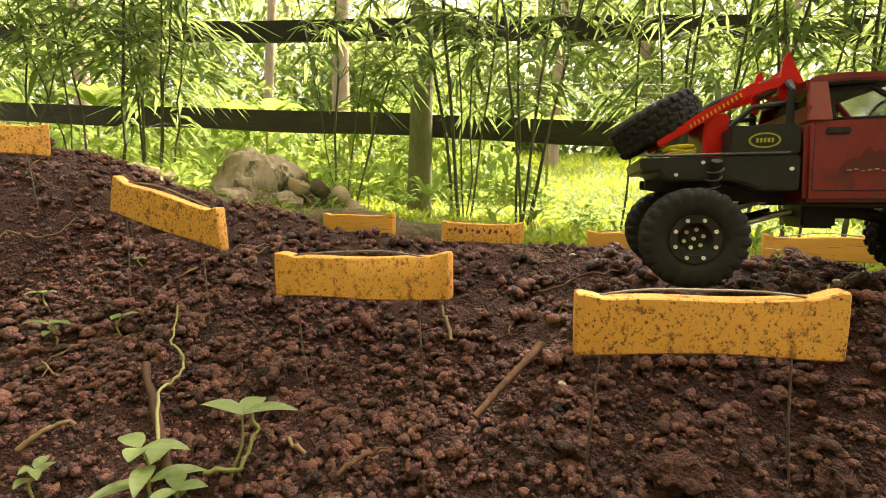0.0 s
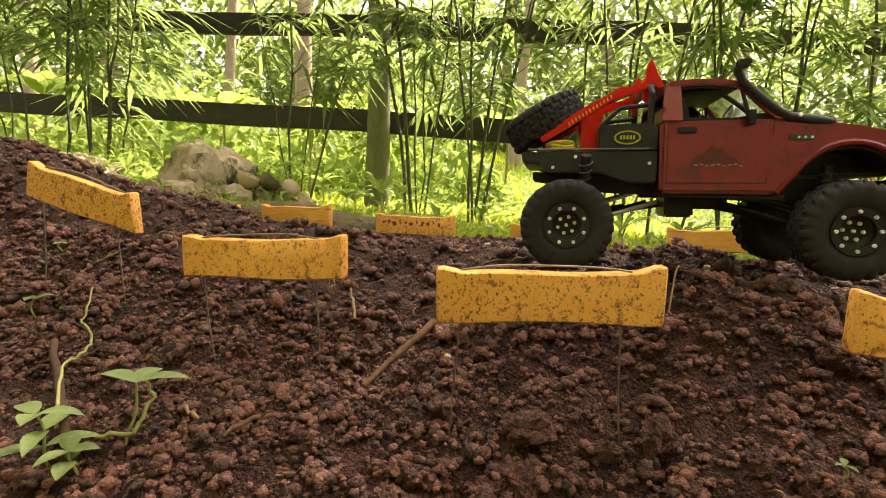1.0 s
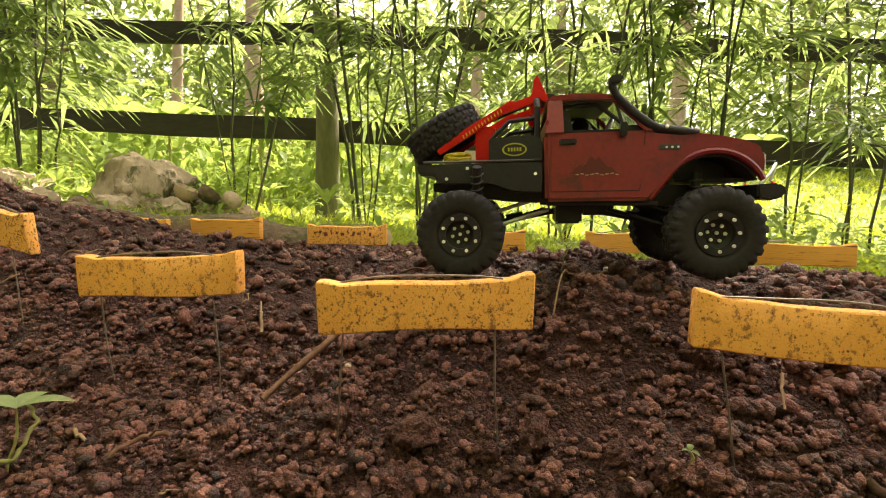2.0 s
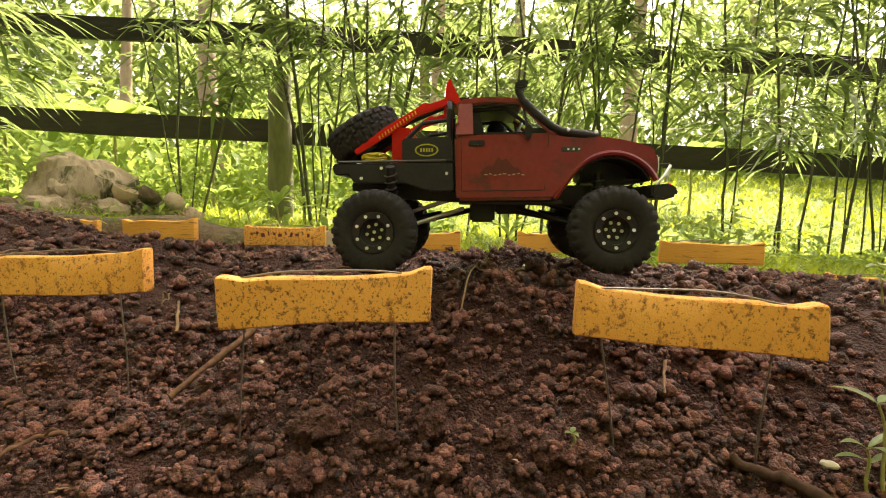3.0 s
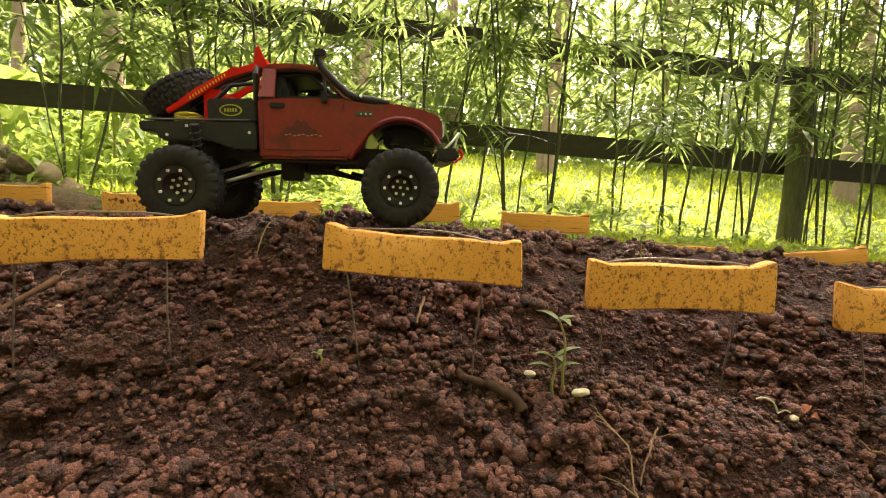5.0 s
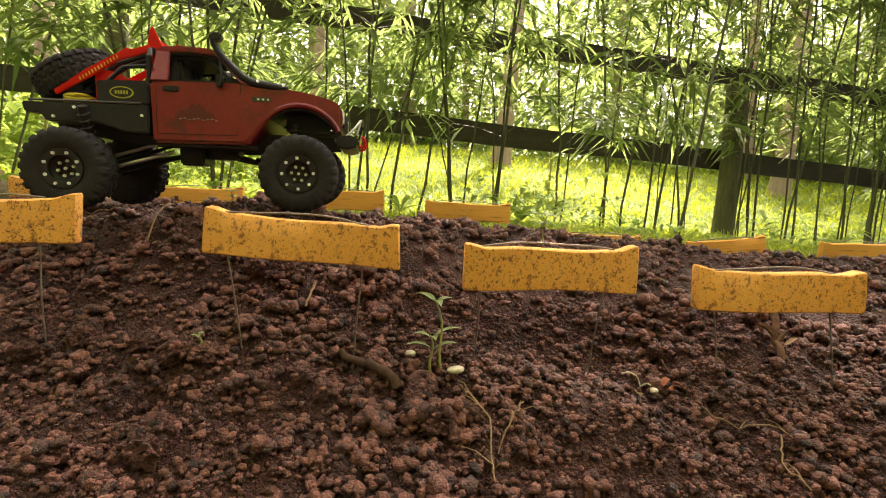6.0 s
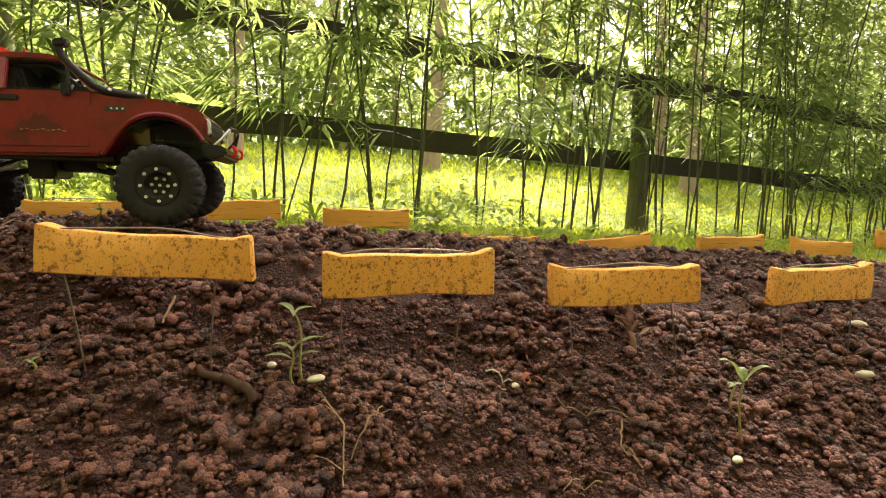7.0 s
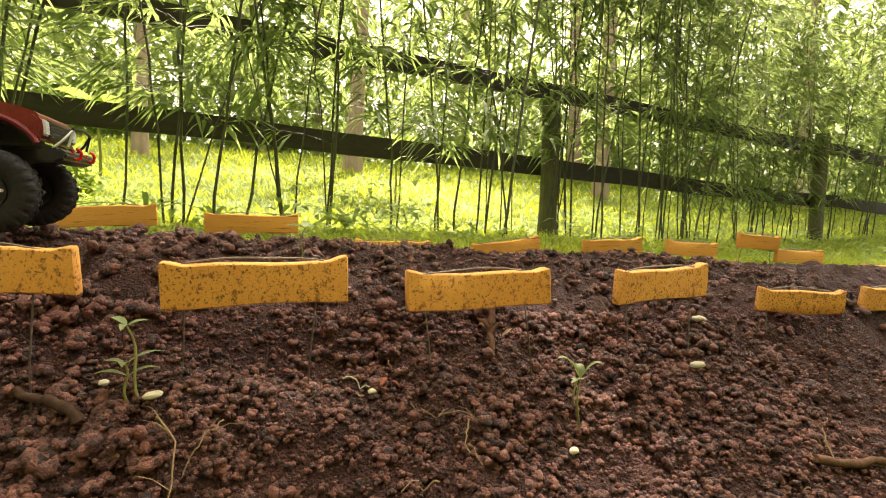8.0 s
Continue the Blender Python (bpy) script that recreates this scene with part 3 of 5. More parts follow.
# ---- leaves ----
def leaves(name, base, way, length, width, material, parent=None, droop=0.25, fold=0.18):
    """Many pointed leaves as one mesh: each has a folded midrib and a drooping tip."""
    n = len(base)
    way = way / np.linalg.norm(way, axis=1, keepdims=True)
    side = np.cross(way, np.array([0.0, 0.0, 1.0]) + rng.normal(0, 0.25, (n, 3)))
    side /= np.linalg.norm(side, axis=1, keepdims=True) + 1e-9
    up = np.cross(side, way)
    ln, wd = length[:, None], width[:, None]
    down = np.array([0, 0, -1.0])
    p = [base, base + way * ln * 0.38 + side * wd * 0.5 + up * wd * fold + down * ln * droop * 0.14, base + way * ln * 0.38 - side * wd * 0.5 + up * wd * fold + down * ln * droop * 0.14,
         base + way * ln + down * ln * droop, base + way * ln * 0.40 + down * ln * droop * 0.14]
    v = np.stack(p, 1).reshape(-1, 3)
    f = np.array([[0, 4, 1], [0, 2, 4], [1, 4, 3], [4, 2, 3]])
    faces = (f[None] + (np.arange(n) * 5)[:, None, None]).reshape(-1, 3)
    return raw(name, v, faces, material, parent, smooth=False)


def bamboo(x, y, culms, spread, tall, seed, low=0.45, per=13, thick=0.011, shady=True):
    """A clump of thin bamboo: tapered jointed canes that arch outwards, with fans of narrow leaves on side twigs."""
    r = random.Random(seed)
    z = top(x, y)
    ob = thing("bamboo", pose(x, y, z), "slender dark green bamboo canes with narrow drooping leaves", "bamboo", "bamboo along the fence")
    P, D, L, W = [], [], [], []
    for c in range(culms):
        a, q = r.uniform(0, 6.28), spread * r.random() ** 0.5
        foot = Vector((q * math.cos(a), 0.6 * q * math.sin(a), -0.04))
        lean = Vector((math.cos(a) * r.uniform(0.02, 0.16) + r.uniform(-0.15, 0.15), math.sin(a) * r.uniform(0.0, 0.1), 0))
        ht = tall * r.uniform(0.75, 1.15)
        rad = thick * r.uniform(0.35, 1.1)
        pts, rr = [], []
        n = 20
        for i in range(n + 1):
            t = i / n
            pts.append(foot + Vector((0, 0, ht * t)) + lean * ht * (t + 0.9 * t * t) + Vector((0.012 * math.sin(5 * t + c) + r.gauss(0, 0.007), 0.012 * math.cos(4 * t + c) + r.gauss(0, 0.007), 0)))
            rr.append(rad * (1 - 0.8 * t) + 0.0012)
        full, fr = [], []
        for i in range(n):
            full += [pts[i], pts[i].lerp(pts[i + 1], 0.04), pts[i].lerp(pts[i + 1], 0.96)]
            fr += [rr[i] * 1.35, rr[i], rr[i + 1]]
        bm = bmesh.new()
        tube(bm, full + [pts[-1]], fr + [rr[-1]], 6)
        for i in range(3, n + 1):
            h = pts[i].z
            if h < low * r.uniform(0.7, 1.5):
                continue
            for k in range(r.randint(2, 3) if shady and h > 2.0 and x < 3.2 else r.randint(3, 5) if shady and h > 2.0 else r.randint(1, 3) if x < 3.5 and 0.5 < h < 1.7 else r.randint(1, 3)):
                b = r.uniform(0, 6.28)
                tw = Vector((math.cos(b), math.sin(b), r.uniform(0.15, 0.7))) * r.uniform(0.15, 0.42)
                tip = pts[i] + tw
                tube(bm, [pts[i], pts[i] + tw * 0.5 + Vector((0, 0, 0.02)), tip], [0.0022, 0.0016, 0.001], 4)
                for q in range(max(4, int(per * r.uniform(0.5, 1.0)))):
                    t = r.choice((0.45, 0.75, 0.95, 1.0))
                    o = b + r.gauss(0, 0.65)
                    P.append(pts[i] + tw * t)
                    D.append((math.cos(o), math.sin(o), r.uniform(-0.55, 0.35)))
                    L.append(r.uniform(0.12, 0.33))
                    W.append(r.uniform(0.017, 0.037))
        part("cane", bm, CULM, ob)
    leaves("leaves", np.array([p[:] for p in P]), np.array(D), np.array(L), np.array(W), BLADE, ob, droop=0.35)
    return ob


rows = [(-2.56, 3.12, 3, .12), (-2.15, 3.1, 3, .06), (-1.75, 3.08, 6, .18), (-.6, 3.0, 4, .07), (.12, 2.94, 5, .08), (.38, 2.92, 5, .12), (1.0, 2.87, 2, .03), (1.22, 2.85, 5, .1), (1.42, 2.84, 1, .01), (1.6, 2.82, 1, .01),
        (1.87, 2.8, 6, .05), (2.1, 2.78, 4, .1), (2.64, 2.74, 3, .06), (3.05, 2.7, 4, .1), (3.4, 2.68, 4, .1), (3.72, 2.66, 4, .12), (4.15, 2.6, 6, .2), (4.7, 2.6, 6, .25), (5.3, 2.45, 6, .3), (5.9, 2.4, 7, .3),
        (6.6, 2.35, 7, .35), (7.3, 2.2, 7, .35), (8.1, 2.1, 7, .4), (9.0, 2.0, 7, .45), (10.0, 1.8, 7, .5), (3.3, 2.25, 2, .15), (4.45, 2.85, 4, .2), (5.6, 2.2, 4, .3), (-3.1, 3.2, 6, .2), (-3.8, 3.3, 7, .3), (-4.6, 3.5, 7, .3)]
# shady canes are made tall and leafy out of view to block the sun
for k, (x, y, c, w) in enumerate(rows):
    bamboo(x, y, max(1, round(c * 0.72)) if 0.9 < x < 4.6 else c, w, 5.0 if -1.6 < x < 3.2 else 6.4 if 3 < x < 6.2 else 3.2, 300 + k, low=0.5 if x < 3.5 else 0.35, per=12 if x < 3.2 else 9, thick=0.0075 if x < 0.0 else 0.0088, shady=-1.6 < x < 6.2)

# ---- lawn ----
n = 64000
d = 0.9 + 11 * rng.random(n) ** 1.7
u = rng.uniform(-1, 1.55, n) * (2.2 + 1.15 * d) + 1.2
px, py = -0.1 + 0.93 * u + 0.366 * d, 0.68 - 0.366 * u + 0.93 * d
keep = d > 0.95 + 0.18 * lumps(px, py, 0.25, 5)
px, py, d = px[keep], py[keep], d[keep]
n = len(px)
a = rng.uniform(0, 6.28, n)
way = np.stack([np.cos(a) * 0.6, np.sin(a) * 0.6, rng.uniform(0.5, 1.4, n)], -1)
grass = leaves("lawn_grass", np.stack([px, py, hill(px, py) - 0.01], -1), way, rng.uniform(0.06, 0.17, n) * (0.7 + 0.1 * d), rng.uniform(0.005, 0.011, n) * (0.8 + 0.25 * d), GRASS, droop=0.3)
tagged(grass, "bright sunlit green lawn grass and low weeds", "grass", kind="stuff")


# taller weeds in patches along the bamboo
n = 11500
u, d = rng.uniform(-3.5, 10.5, n), 1.35 + 3.6 * rng.random(n) ** 1.4
px, py = -0.1 + 0.93 * u + 0.366 * d, 0.68 - 0.366 * u + 0.93 * d
thick = lumps(px, py, 0.45, 12) + 0.5 * lumps(px, py, 0.15, 13)
keep = thick + 0.3 * rng.uniform(-1, 1, n) > 0.05
px, py, thick = px[keep], py[keep], np.clip(thick[keep], 0.1, 1.2)
n = len(px)
a = rng.uniform(0, 6.28, n)
way = np.stack([np.cos(a), np.sin(a), rng.uniform(-0.2, 1.1, n)], -1)
tall_weeds = leaves("tall_weeds", np.stack([px, py, hill(px, py) + rng.random(n) * 0.32 * thick], -1), way, rng.uniform(0.06, 0.17, n), rng.uniform(0.012, 0.034, n), BRIGHT, droop=0.4)
tagged(tall_weeds, "bright leafy weeds among the bamboo stems", "weeds", kind="stuff")


# ---- trees and undergrowth behind the fence ----
def tree(x, y, tall, rad, crown, seed, label, lean=0.0, material=None, low=0.25, count=1500, leaf=(0.16, 0.34)):
    r = random.Random(seed)
    g = np.random.default_rng(seed)
    z = top(x, y)
    ob = thing("tree", pose(x, y, z), label, "tree", "trees behind the fence")
    bm = bmesh.new()
    pts = [Vector((lean * tall * t + 0.05 * math.sin(5 * t + seed), 0.05 * math.cos(4 * t + seed), -0.3 + (tall + 0.3) * t)) for t in [i / 10 for i in range(11)]]
    tube(bm, pts, [rad * (1.25 - 0.15 * i if i < 2 else 1 - 0.07 * i) for i in range(11)], 14)
    ends = []
    for k in range(11):
        t = r.uniform(low, 0.98)
        p = pts[int(t * 10)]
        a = r.uniform(0, 6.28)
        e = p + Vector((math.cos(a), math.sin(a), r.uniform(0.0, 0.7))) * crown * r.uniform(0.45, 1.0)
        tube(bm, [p, p.lerp(e, 0.5) + Vector((0, 0, 0.12 * crown)), e], [rad * 0.3, rad * 0.2, rad * 0.06], 6)
        ends += [e, p.lerp(e, 0.6)]
    part("trunk", bm, BARK, ob)
    E = np.array([e[:] for e in ends])
    c = E[g.integers(0, len(E), count)] + np.clip(g.normal(0, 1, (count, 3)), -1.5, 1.5) * np.array([0.28, 0.28, 0.2]) * crown
    c[:, 2] = np.maximum(c[:, 2], 0.3)
    leaves("crown", c, g.normal(0, 1, (count, 3)) * np.array([1, 1, 0.6]) + np.array([0, 0, -0.2]), g.uniform(*leaf, count), g.uniform(0.35, 0.55, count) * leaf[1] * 0.6, material or CROWN, ob, droop=0.2)
    return ob


PALE = "tall tree with a pale trunk and loose green leaves"
r = random.Random(5)
trunks = [(-1.5, 7.6, 5.5, 0.15, 1.6), (-2.9, 8.6, 6, 0.10, 1.8), (2.0, 9.5, 6, 0.12, 1.8), (5.35, 8.4, 6.5, 0.17, 2.0), (-6.0, 8.5, 6, 0.15, 2.0), (9.2, 5.6, 6, 0.15, 2.0), (11.5, 8.0, 7, 0.18, 2.2), (13.5, 3.5, 6, 0.15, 2.0)]
for k, (x, y, t, w, c) in enumerate(trunks):
    tree(x, y, t, w, c, 700 + k, PALE, lean=r.uniform(-0.04, 0.04), low=0.7, count=400)
for k in range(20):
    a = radians(-62 + 150 * (k + 0.5) / 20 + r.uniform(-3, 3))
    d = r.uniform(15, 22)
    tree(0.3 + d * math.sin(a), d * math.cos(a), r.uniform(6, 10), r.uniform(0.14, 0.25), r.uniform(2.2, 3.2), 740 + k, "leafy tree at the far edge of the lawn", low=0.05, count=3200, leaf=(0.17, 0.36))
n = 32000
a = np.radians(rng.uniform(-65, 88, n))
d = rng.uniform(13.5, 23.0, n)
px, py = 0.3 + d * np.sin(a), d * np.cos(a)
hz = rng.random(n) ** 1.1 * (1.6 + 2.6 * (lumps(px, py, 2.5, 7) + 1))
bush = leaves("undergrowth", np.stack([px, py, hill(px, py) + hz], -1), rng.normal(0, 1, (n, 3)), rng.uniform(0.22, 0.50, n), rng.uniform(0.13, 0.28, n), CROWN, droop=0.25)
tagged(bush, "dense green shrubs at the edge of the woods", "shrubs", kind="stuff")
# low shrubs in front of the trunks, thick on one side and open towards the lawn
n = 6500
px, py = -7.5 + 8.6 * rng.random(n), rng.uniform(5.2, 8.2, n)
hz = rng.random(n) ** 1.3 * (0.4 + 0.6 * (lumps(px, py, 1.1, 15) + 1)) * np.clip((1.2 - px) / 1.2, 0.15, 1)
near_bush = leaves("low_shrubs", np.stack([px, py, hill(px, py) + hz], -1), rng.normal(0, 1, (n, 3)), rng.uniform(0.10, 0.26, n), rng.uniform(0.05, 0.13, n), BRIGHT, droop=0.3)
tagged(near_bush, "low leafy green shrubs behind the fence", "shrubs", kind="stuff")
# unseen trees added behind the camera to block sky light and close the place
for k, (x, y, t, w, c) in enumerate(((-3.4, -2.2, 4.2, 0.14, 2.2), (-1.2, -3.4, 4.6, 0.16, 2.4), (1.2, -3.6, 4.6, 0.15, 2.4), (2.9, -5.0, 4.6, 0.14, 2.2), (5.4, -4.6, 4.4, 0.14, 2.2), (-5.0, 0.2, 4.4, 0.14, 2.2))):
    tree(x, y, t, w, c, 800 + k, "unseen leafy tree added behind the camera to block sky light", low=0.1, count=3400, leaf=(0.22, 0.40))


# ---- the model truck ----
WB, TR, TRACK = 0.318, 0.058, 0.094      # wheelbase, tyre radius, half track
near_rear, near_front = Vector((0.286, 0.668, 0)), Vector((0.601, 0.583, 0))
head = (near_front - near_rear).normalized()
mid = (near_rear + near_front) / 2 + Vector((-head.y, head.x, 0)) * TRACK
truck = thing("model_truck", pose(mid.x, mid.y, 0.125, 0, -1.6, math.degrees(math.atan2(head.y, head.x))), "dusty maroon model pickup with flatbed, red crane boom and big tyres", "toy truck")

# body below the windows, drawn in side view
ARC, ARX, ARZ = 0.060, WB / 2, 0.098
arch = [(ARX + ARC * math.cos(a), ARZ + ARC * 0.98 * math.sin(a)) for a in [math.radians(d) for d in range(28, 152, 10)]]
side_view = [(-0.048, 0.099), (-0.050, 0.187), (0.090, 0.188), (0.108, 0.1855), (0.140, 0.183), (0.170, 0.179), (0.196, 0.1735), (0.214, 0.167), (0.221, 0.160), (0.2225, 0.145), (0.2215, 0.130)] + arch + [(0.083, 0.099)]


def tuck(verts, mid_z=0.150, amount=0.75):
    for v in verts:
        w = 1 - amount * max(0, v.co.z - mid_z) - 0.45 * max(0, mid_z - 0.02 - v.co.z)
        if v.co.x > 0.12:
            w *= 1 - 0.9 * (v.co.x - 0.12)
        v.co.y *= w


bm = bmesh.new()
tuck(prism(bm, side_view, -0.093, 0.093))
body = part("body", bm, PAINT, truck, "dusty maroon painted pickup body", bevel=0.0045)
for sy in (-1, 1):
    bm = bmesh.new()       # flared lip round the wheel arch
    pts = [(ARX + (ARC + 0.003) * math.cos(a), sy * 0.0905, ARZ + (ARC + 0.003) * 0.98 * math.sin(a)) for a in [math.radians(d) for d in range(24, 152, 8)]] + [(0.0835, sy * 0.0880, 0.101)]
    tube(bm, pts, [0.0040] * len(pts), 8)
    part("arch_flare", bm, PAINT, body)
    bm = bmesh.new()       # liner inside the arch
    arcs = [math.radians(d) for d in range(26, 146, 10)]
    prism(bm, [(ARX + 0.0590 * math.cos(a), ARZ + 0.0578 * math.sin(a)) for a in arcs] + [(ARX + 0.0565 * math.cos(a), ARZ + 0.0553 * math.sin(a)) for a in arcs[::-1]], sy * 0.030, sy * 0.086)
    part("arch_liner", bm, BLACK, body)
    bm = bmesh.new()       # door shut line as a recessed dark strip
    for a, b in (((-0.041, 0.186), (-0.041, 0.112)), ((0.076, 0.186), (0.070, 0.112)), ((-0.041, 0.112), (0.070, 0.112))):
        rod(bm, (a[0], sy * (0.0925 - 0.07 * max(0, a[1] - 0.15)), a[1]), (b[0], sy * 0.0918, b[1]), 0.0005, seg=6)
    part("door_seam", bm, BLACK, body)
    bm = bmesh.new()
    box(bm, (-0.020, sy * 0.0915, 0.1755), (0.022, 0.006, 0.0075))
    part("door_handle", bm, BLACK, body, "black door handle", bevel=0.0015)
    bm = bmesh.new()       # faded dark print on the door: a ridge line and a scratched line of marks
    prism(bm, [(-0.018, 0.134), (-0.006, 0.146), (0.000, 0.144), (0.009, 0.157), (0.014, 0.152), (0.019, 0.155), (0.030, 0.142), (0.034, 0.143), (0.042, 0.134)], sy * 0.0924, sy * 0.0932)
    part("door_print", bm, surf("faded_dark_print", (0.085, 0.007, 0.007), (0.130, 0.013, 0.012), 0.5, 20, 200, 0.1, 0.0003) if sy < 0 else bpy.data.materials["faded_dark_print"], body, "faded dark printed emblem", smooth=False)
    bm = bmesh.new()
    for k in range(9):
        box(bm, (-0.008 + 0.0062 * k, sy * 0.0932, 0.1335 + 0.001 * math.sin(k * 2.1)), (0.004, 0.0008, 0.0014), (0, 14 * math.sin(k * 1.7), 0))
    part("door_marks", bm, STEEL if sy > 0 else surf("worn_pale_marks", (0.25, 0.12, 0.10), (0.45, 0.32, 0.28), 0.5, 60, 200, 0.1, 0.0002), body, "row of worn pale marks", smooth=False)
    bm = bmesh.new()
    box(bm, (0.105, sy * 0.0912, 0.1655), (0.026, 0.003, 0.007))
    part("wing_badge", bm, GREYFIG, body, "grey wing badge", bevel=0.0008)
    bm = bmesh.new()
    for k in range(3):
        rod(bm, (0.101 + 0.007 * k, sy * 0.0925, 0.1655), (0.101 + 0.007 * k, sy * 0.0932, 0.1655), 0.0016, seg=8)
    part("badge_stud", bm, STEEL, body)

# cab above the windows
W0, W1 = 0.0905, 0.0735


def wide(z):
    return W0 + (W1 - W0) * min(1, max(0, (z - 0.187) / 0.046))


bm = bmesh.new()
roof = [(-0.0435, 0.2325), (-0.040, 0.2375), (-0.010, 0.2400), (0.022, 0.2390), (0.040, 0.2355), (0.046, 0.2310)]
under = [(0.043, 0.2290), (0.0, 0.2315), (-0.041, 0.2290)]
prism(bm, roof + under, -0.0745, 0.0745)
part("roof", bm, PAINT, body, bevel=0.004)


def bar(bm, a, b, ta, tb, sy):
    """A flat pillar between two points of the side view, ta and tb wide."""
    pts = [(a[0] - ta / 2, a[1]), (a[0] + ta / 2, a[1]), (b[0] + tb / 2, b[1]), (b[0] - tb / 2, b[1])]
    for q in prism(bm, pts, -0.0035, 0.0035):
        q.co.y = sy * (wide(q.co.z) - 0.0035 + q.co.y)


for nm, a, b, ta, tb in (("windscreen_pillar", (0.083, 0.187), (0.0385, 0.233), 0.013, 0.009), ("rear_pillar", (-0.0365, 0.187), (-0.0345, 0.233), 0.024, 0.018), ("window_bar", (0.050, 0.187), (0.043, 0.229), 0.0035, 0.0030)):
    for sy in (-1, 1):
        bm = bmesh.new()
        bar(bm, a, b, ta, tb, sy)
        bmesh.ops.recalc_face_normals(bm, faces=bm.faces)
        part(nm, bm, PAINT if nm != "window_bar" else BLACK, body, bevel=0.0012)
bm = bmesh.new()
prism(bm, [(0.040, 0.2280), (0.0, 0.2305), (-0.038, 0.2280), (-0.038, 0.2265), (0.0, 0.2290), (0.039, 0.2268)], -0.070, 0.070)
part("headliner", bm, BLACK, body)
bm = bmesh.new()
box(bm, (0.005, 0, 0.1895), (0.09, 0.165, 0.003))
box(bm, (-0.028, 0, 0.197), (0.020, 0.150, 0.016))
part("cab_floor", bm, BLACK, body, bevel=0.001)
bm = bmesh.new()
box(bm, (-0.0455, 0, 0.1955), (0.005, 0.172, 0.018))
box(bm, (-0.0435, 0, 0.2280), (0.005, 0.146, 0.012))
part("cab_back", bm, PAINT, body, bevel=0.001)
bm = bmesh.new()
for q in (((0.086, -0.083, 0.189), (0.086, 0.083, 0.189), (0.0425, 0.067, 0.2315), (0.0425, -0.067, 0.2315)),):
    a = [bm.verts.new(p) for p in q]
    b = [bm.verts.new((p[0] - 0.0012, p[1], p[2] - 0.001)) for p in q]
    bm.faces.new(a)
    bm.faces.new(b[::-1])
    for i in range(4):
        bm.faces.new((a[i], b[i], b[(i + 1) % 4], a[(i + 1) % 4]))
pane = part("windscreen", bm, GLASS, body, "clear windscreen", smooth=False)
pane.visible_shadow = False
bm = bmesh.new()
for y0, y1 in ((-0.02, 0.028), (0.03, 0.066)):
    rod(bm, (0.0875, y0, 0.1895), (0.075, y1, 0.201), 0.0011, seg=6)
part("wiper", bm, BLACK, body)
for sy in (-1, 1):
    bm = bmesh.new()
    box(bm, (0.0480, sy * 0.0965, 0.1885), (0.0075, 0.010, 0.017))
    rod(bm, (0.050, sy * 0.088, 0.186), (0.048, sy * 0.097, 0.187), 0.0022, seg=8)
    part("wing_mirror", bm, BLACK, body, "black wing mirror", bevel=0.0015)
for y in (-0.038, 0.038):
    bm = bmesh.new()
    box(bm, (-0.020, y, 0.198), (0.018, 0.052, 0.050), (0, -12, 0))
    box(bm, (-0.025, y, 0.2215), (0.012, 0.034, 0.013), (0, -12, 0))
    part("seat", bm, BLACK, body, bevel=0.004)
bm = bmesh.new()
box(bm, (0.065, 0, 0.1900), (0.030, 0.160, 0.012))
part("dashboard", bm, BLACK, body, bevel=0.003)
bm = bmesh.new()
pts = [(0.040 + 0.006 * math.sin(a), -0.036 + 0.016 * math.cos(a), 0.199 + 0.014 * math.sin(a)) for a in [2 * math.pi * k / 16 for k in range(17)]]
tube(bm, pts, [0.0017] * 17, 6)
rod(bm, (0.040, -0.036, 0.199), (0.056, -0.036, 0.190), 0.0018, seg=6)
part("steering_wheel", bm, STEEL, body)

for sy in (-1, 1):
    bm = bmesh.new()       # roll cage inside the cab
    tube(bm, [(-0.034, sy * 0.062, 0.190), (-0.033, sy * 0.060, 0.224), (0.020, sy * 0.060, 0.2265), (0.046, sy * 0.066, 0.206), (0.060, sy * 0.070, 0.192)], [0.0030] * 5, 8)
    part("cage_bar", bm, BLACK, body)
bm = bmesh.new()
lump(bm, (0.012, 0.034, 0.204), (0.016, 0.020, 0.018), 77, 0.3, 2)
part("cab_load", bm, BLACK, body)

# engine bay seen through the arches
bm = bmesh.new()
box(bm, (ARX + 0.004, 0, 0.140), (0.066, 0.056, 0.030))
box(bm, (ARX + 0.02, 0, 0.124), (0.070, 0.120, 0.005))
part("engine_bay", bm, BLACK, body, bevel=0.003)
# nose
bm = bmesh.new()
box(bm, (0.2215, 0, 0.1450), (0.004, 0.118, 0.026))
part("grille", bm, BLACK, body, "black grille", bevel=0.001)
for k in range(5):
    bm = bmesh.new()
    box(bm, (0.2240, 0, 0.1355 + 0.0048 * k), (0.0025, 0.112, 0.0016))
    part("grille_slat", bm, GREYFIG, body, smooth=False)
for sy in (-1, 1):
    bm = bmesh.new()
    box(bm, (0.2210, sy * 0.0690, 0.1460), (0.0075, 0.020, 0.022))
    part("headlight", bm, LAMPGLASS, body, "clear headlight", bevel=0.002)
bm = bmesh.new()
prism(bm, [(0.214, 0.100), (0.212, 0.117), (0.238, 0.119), (0.249, 0.111), (0.246, 0.102), (0.230, 0.097)], -0.086, 0.086)
bumper = part("front_bumper", bm, BLACK, truck, "black winch bumper", bevel=0.003)
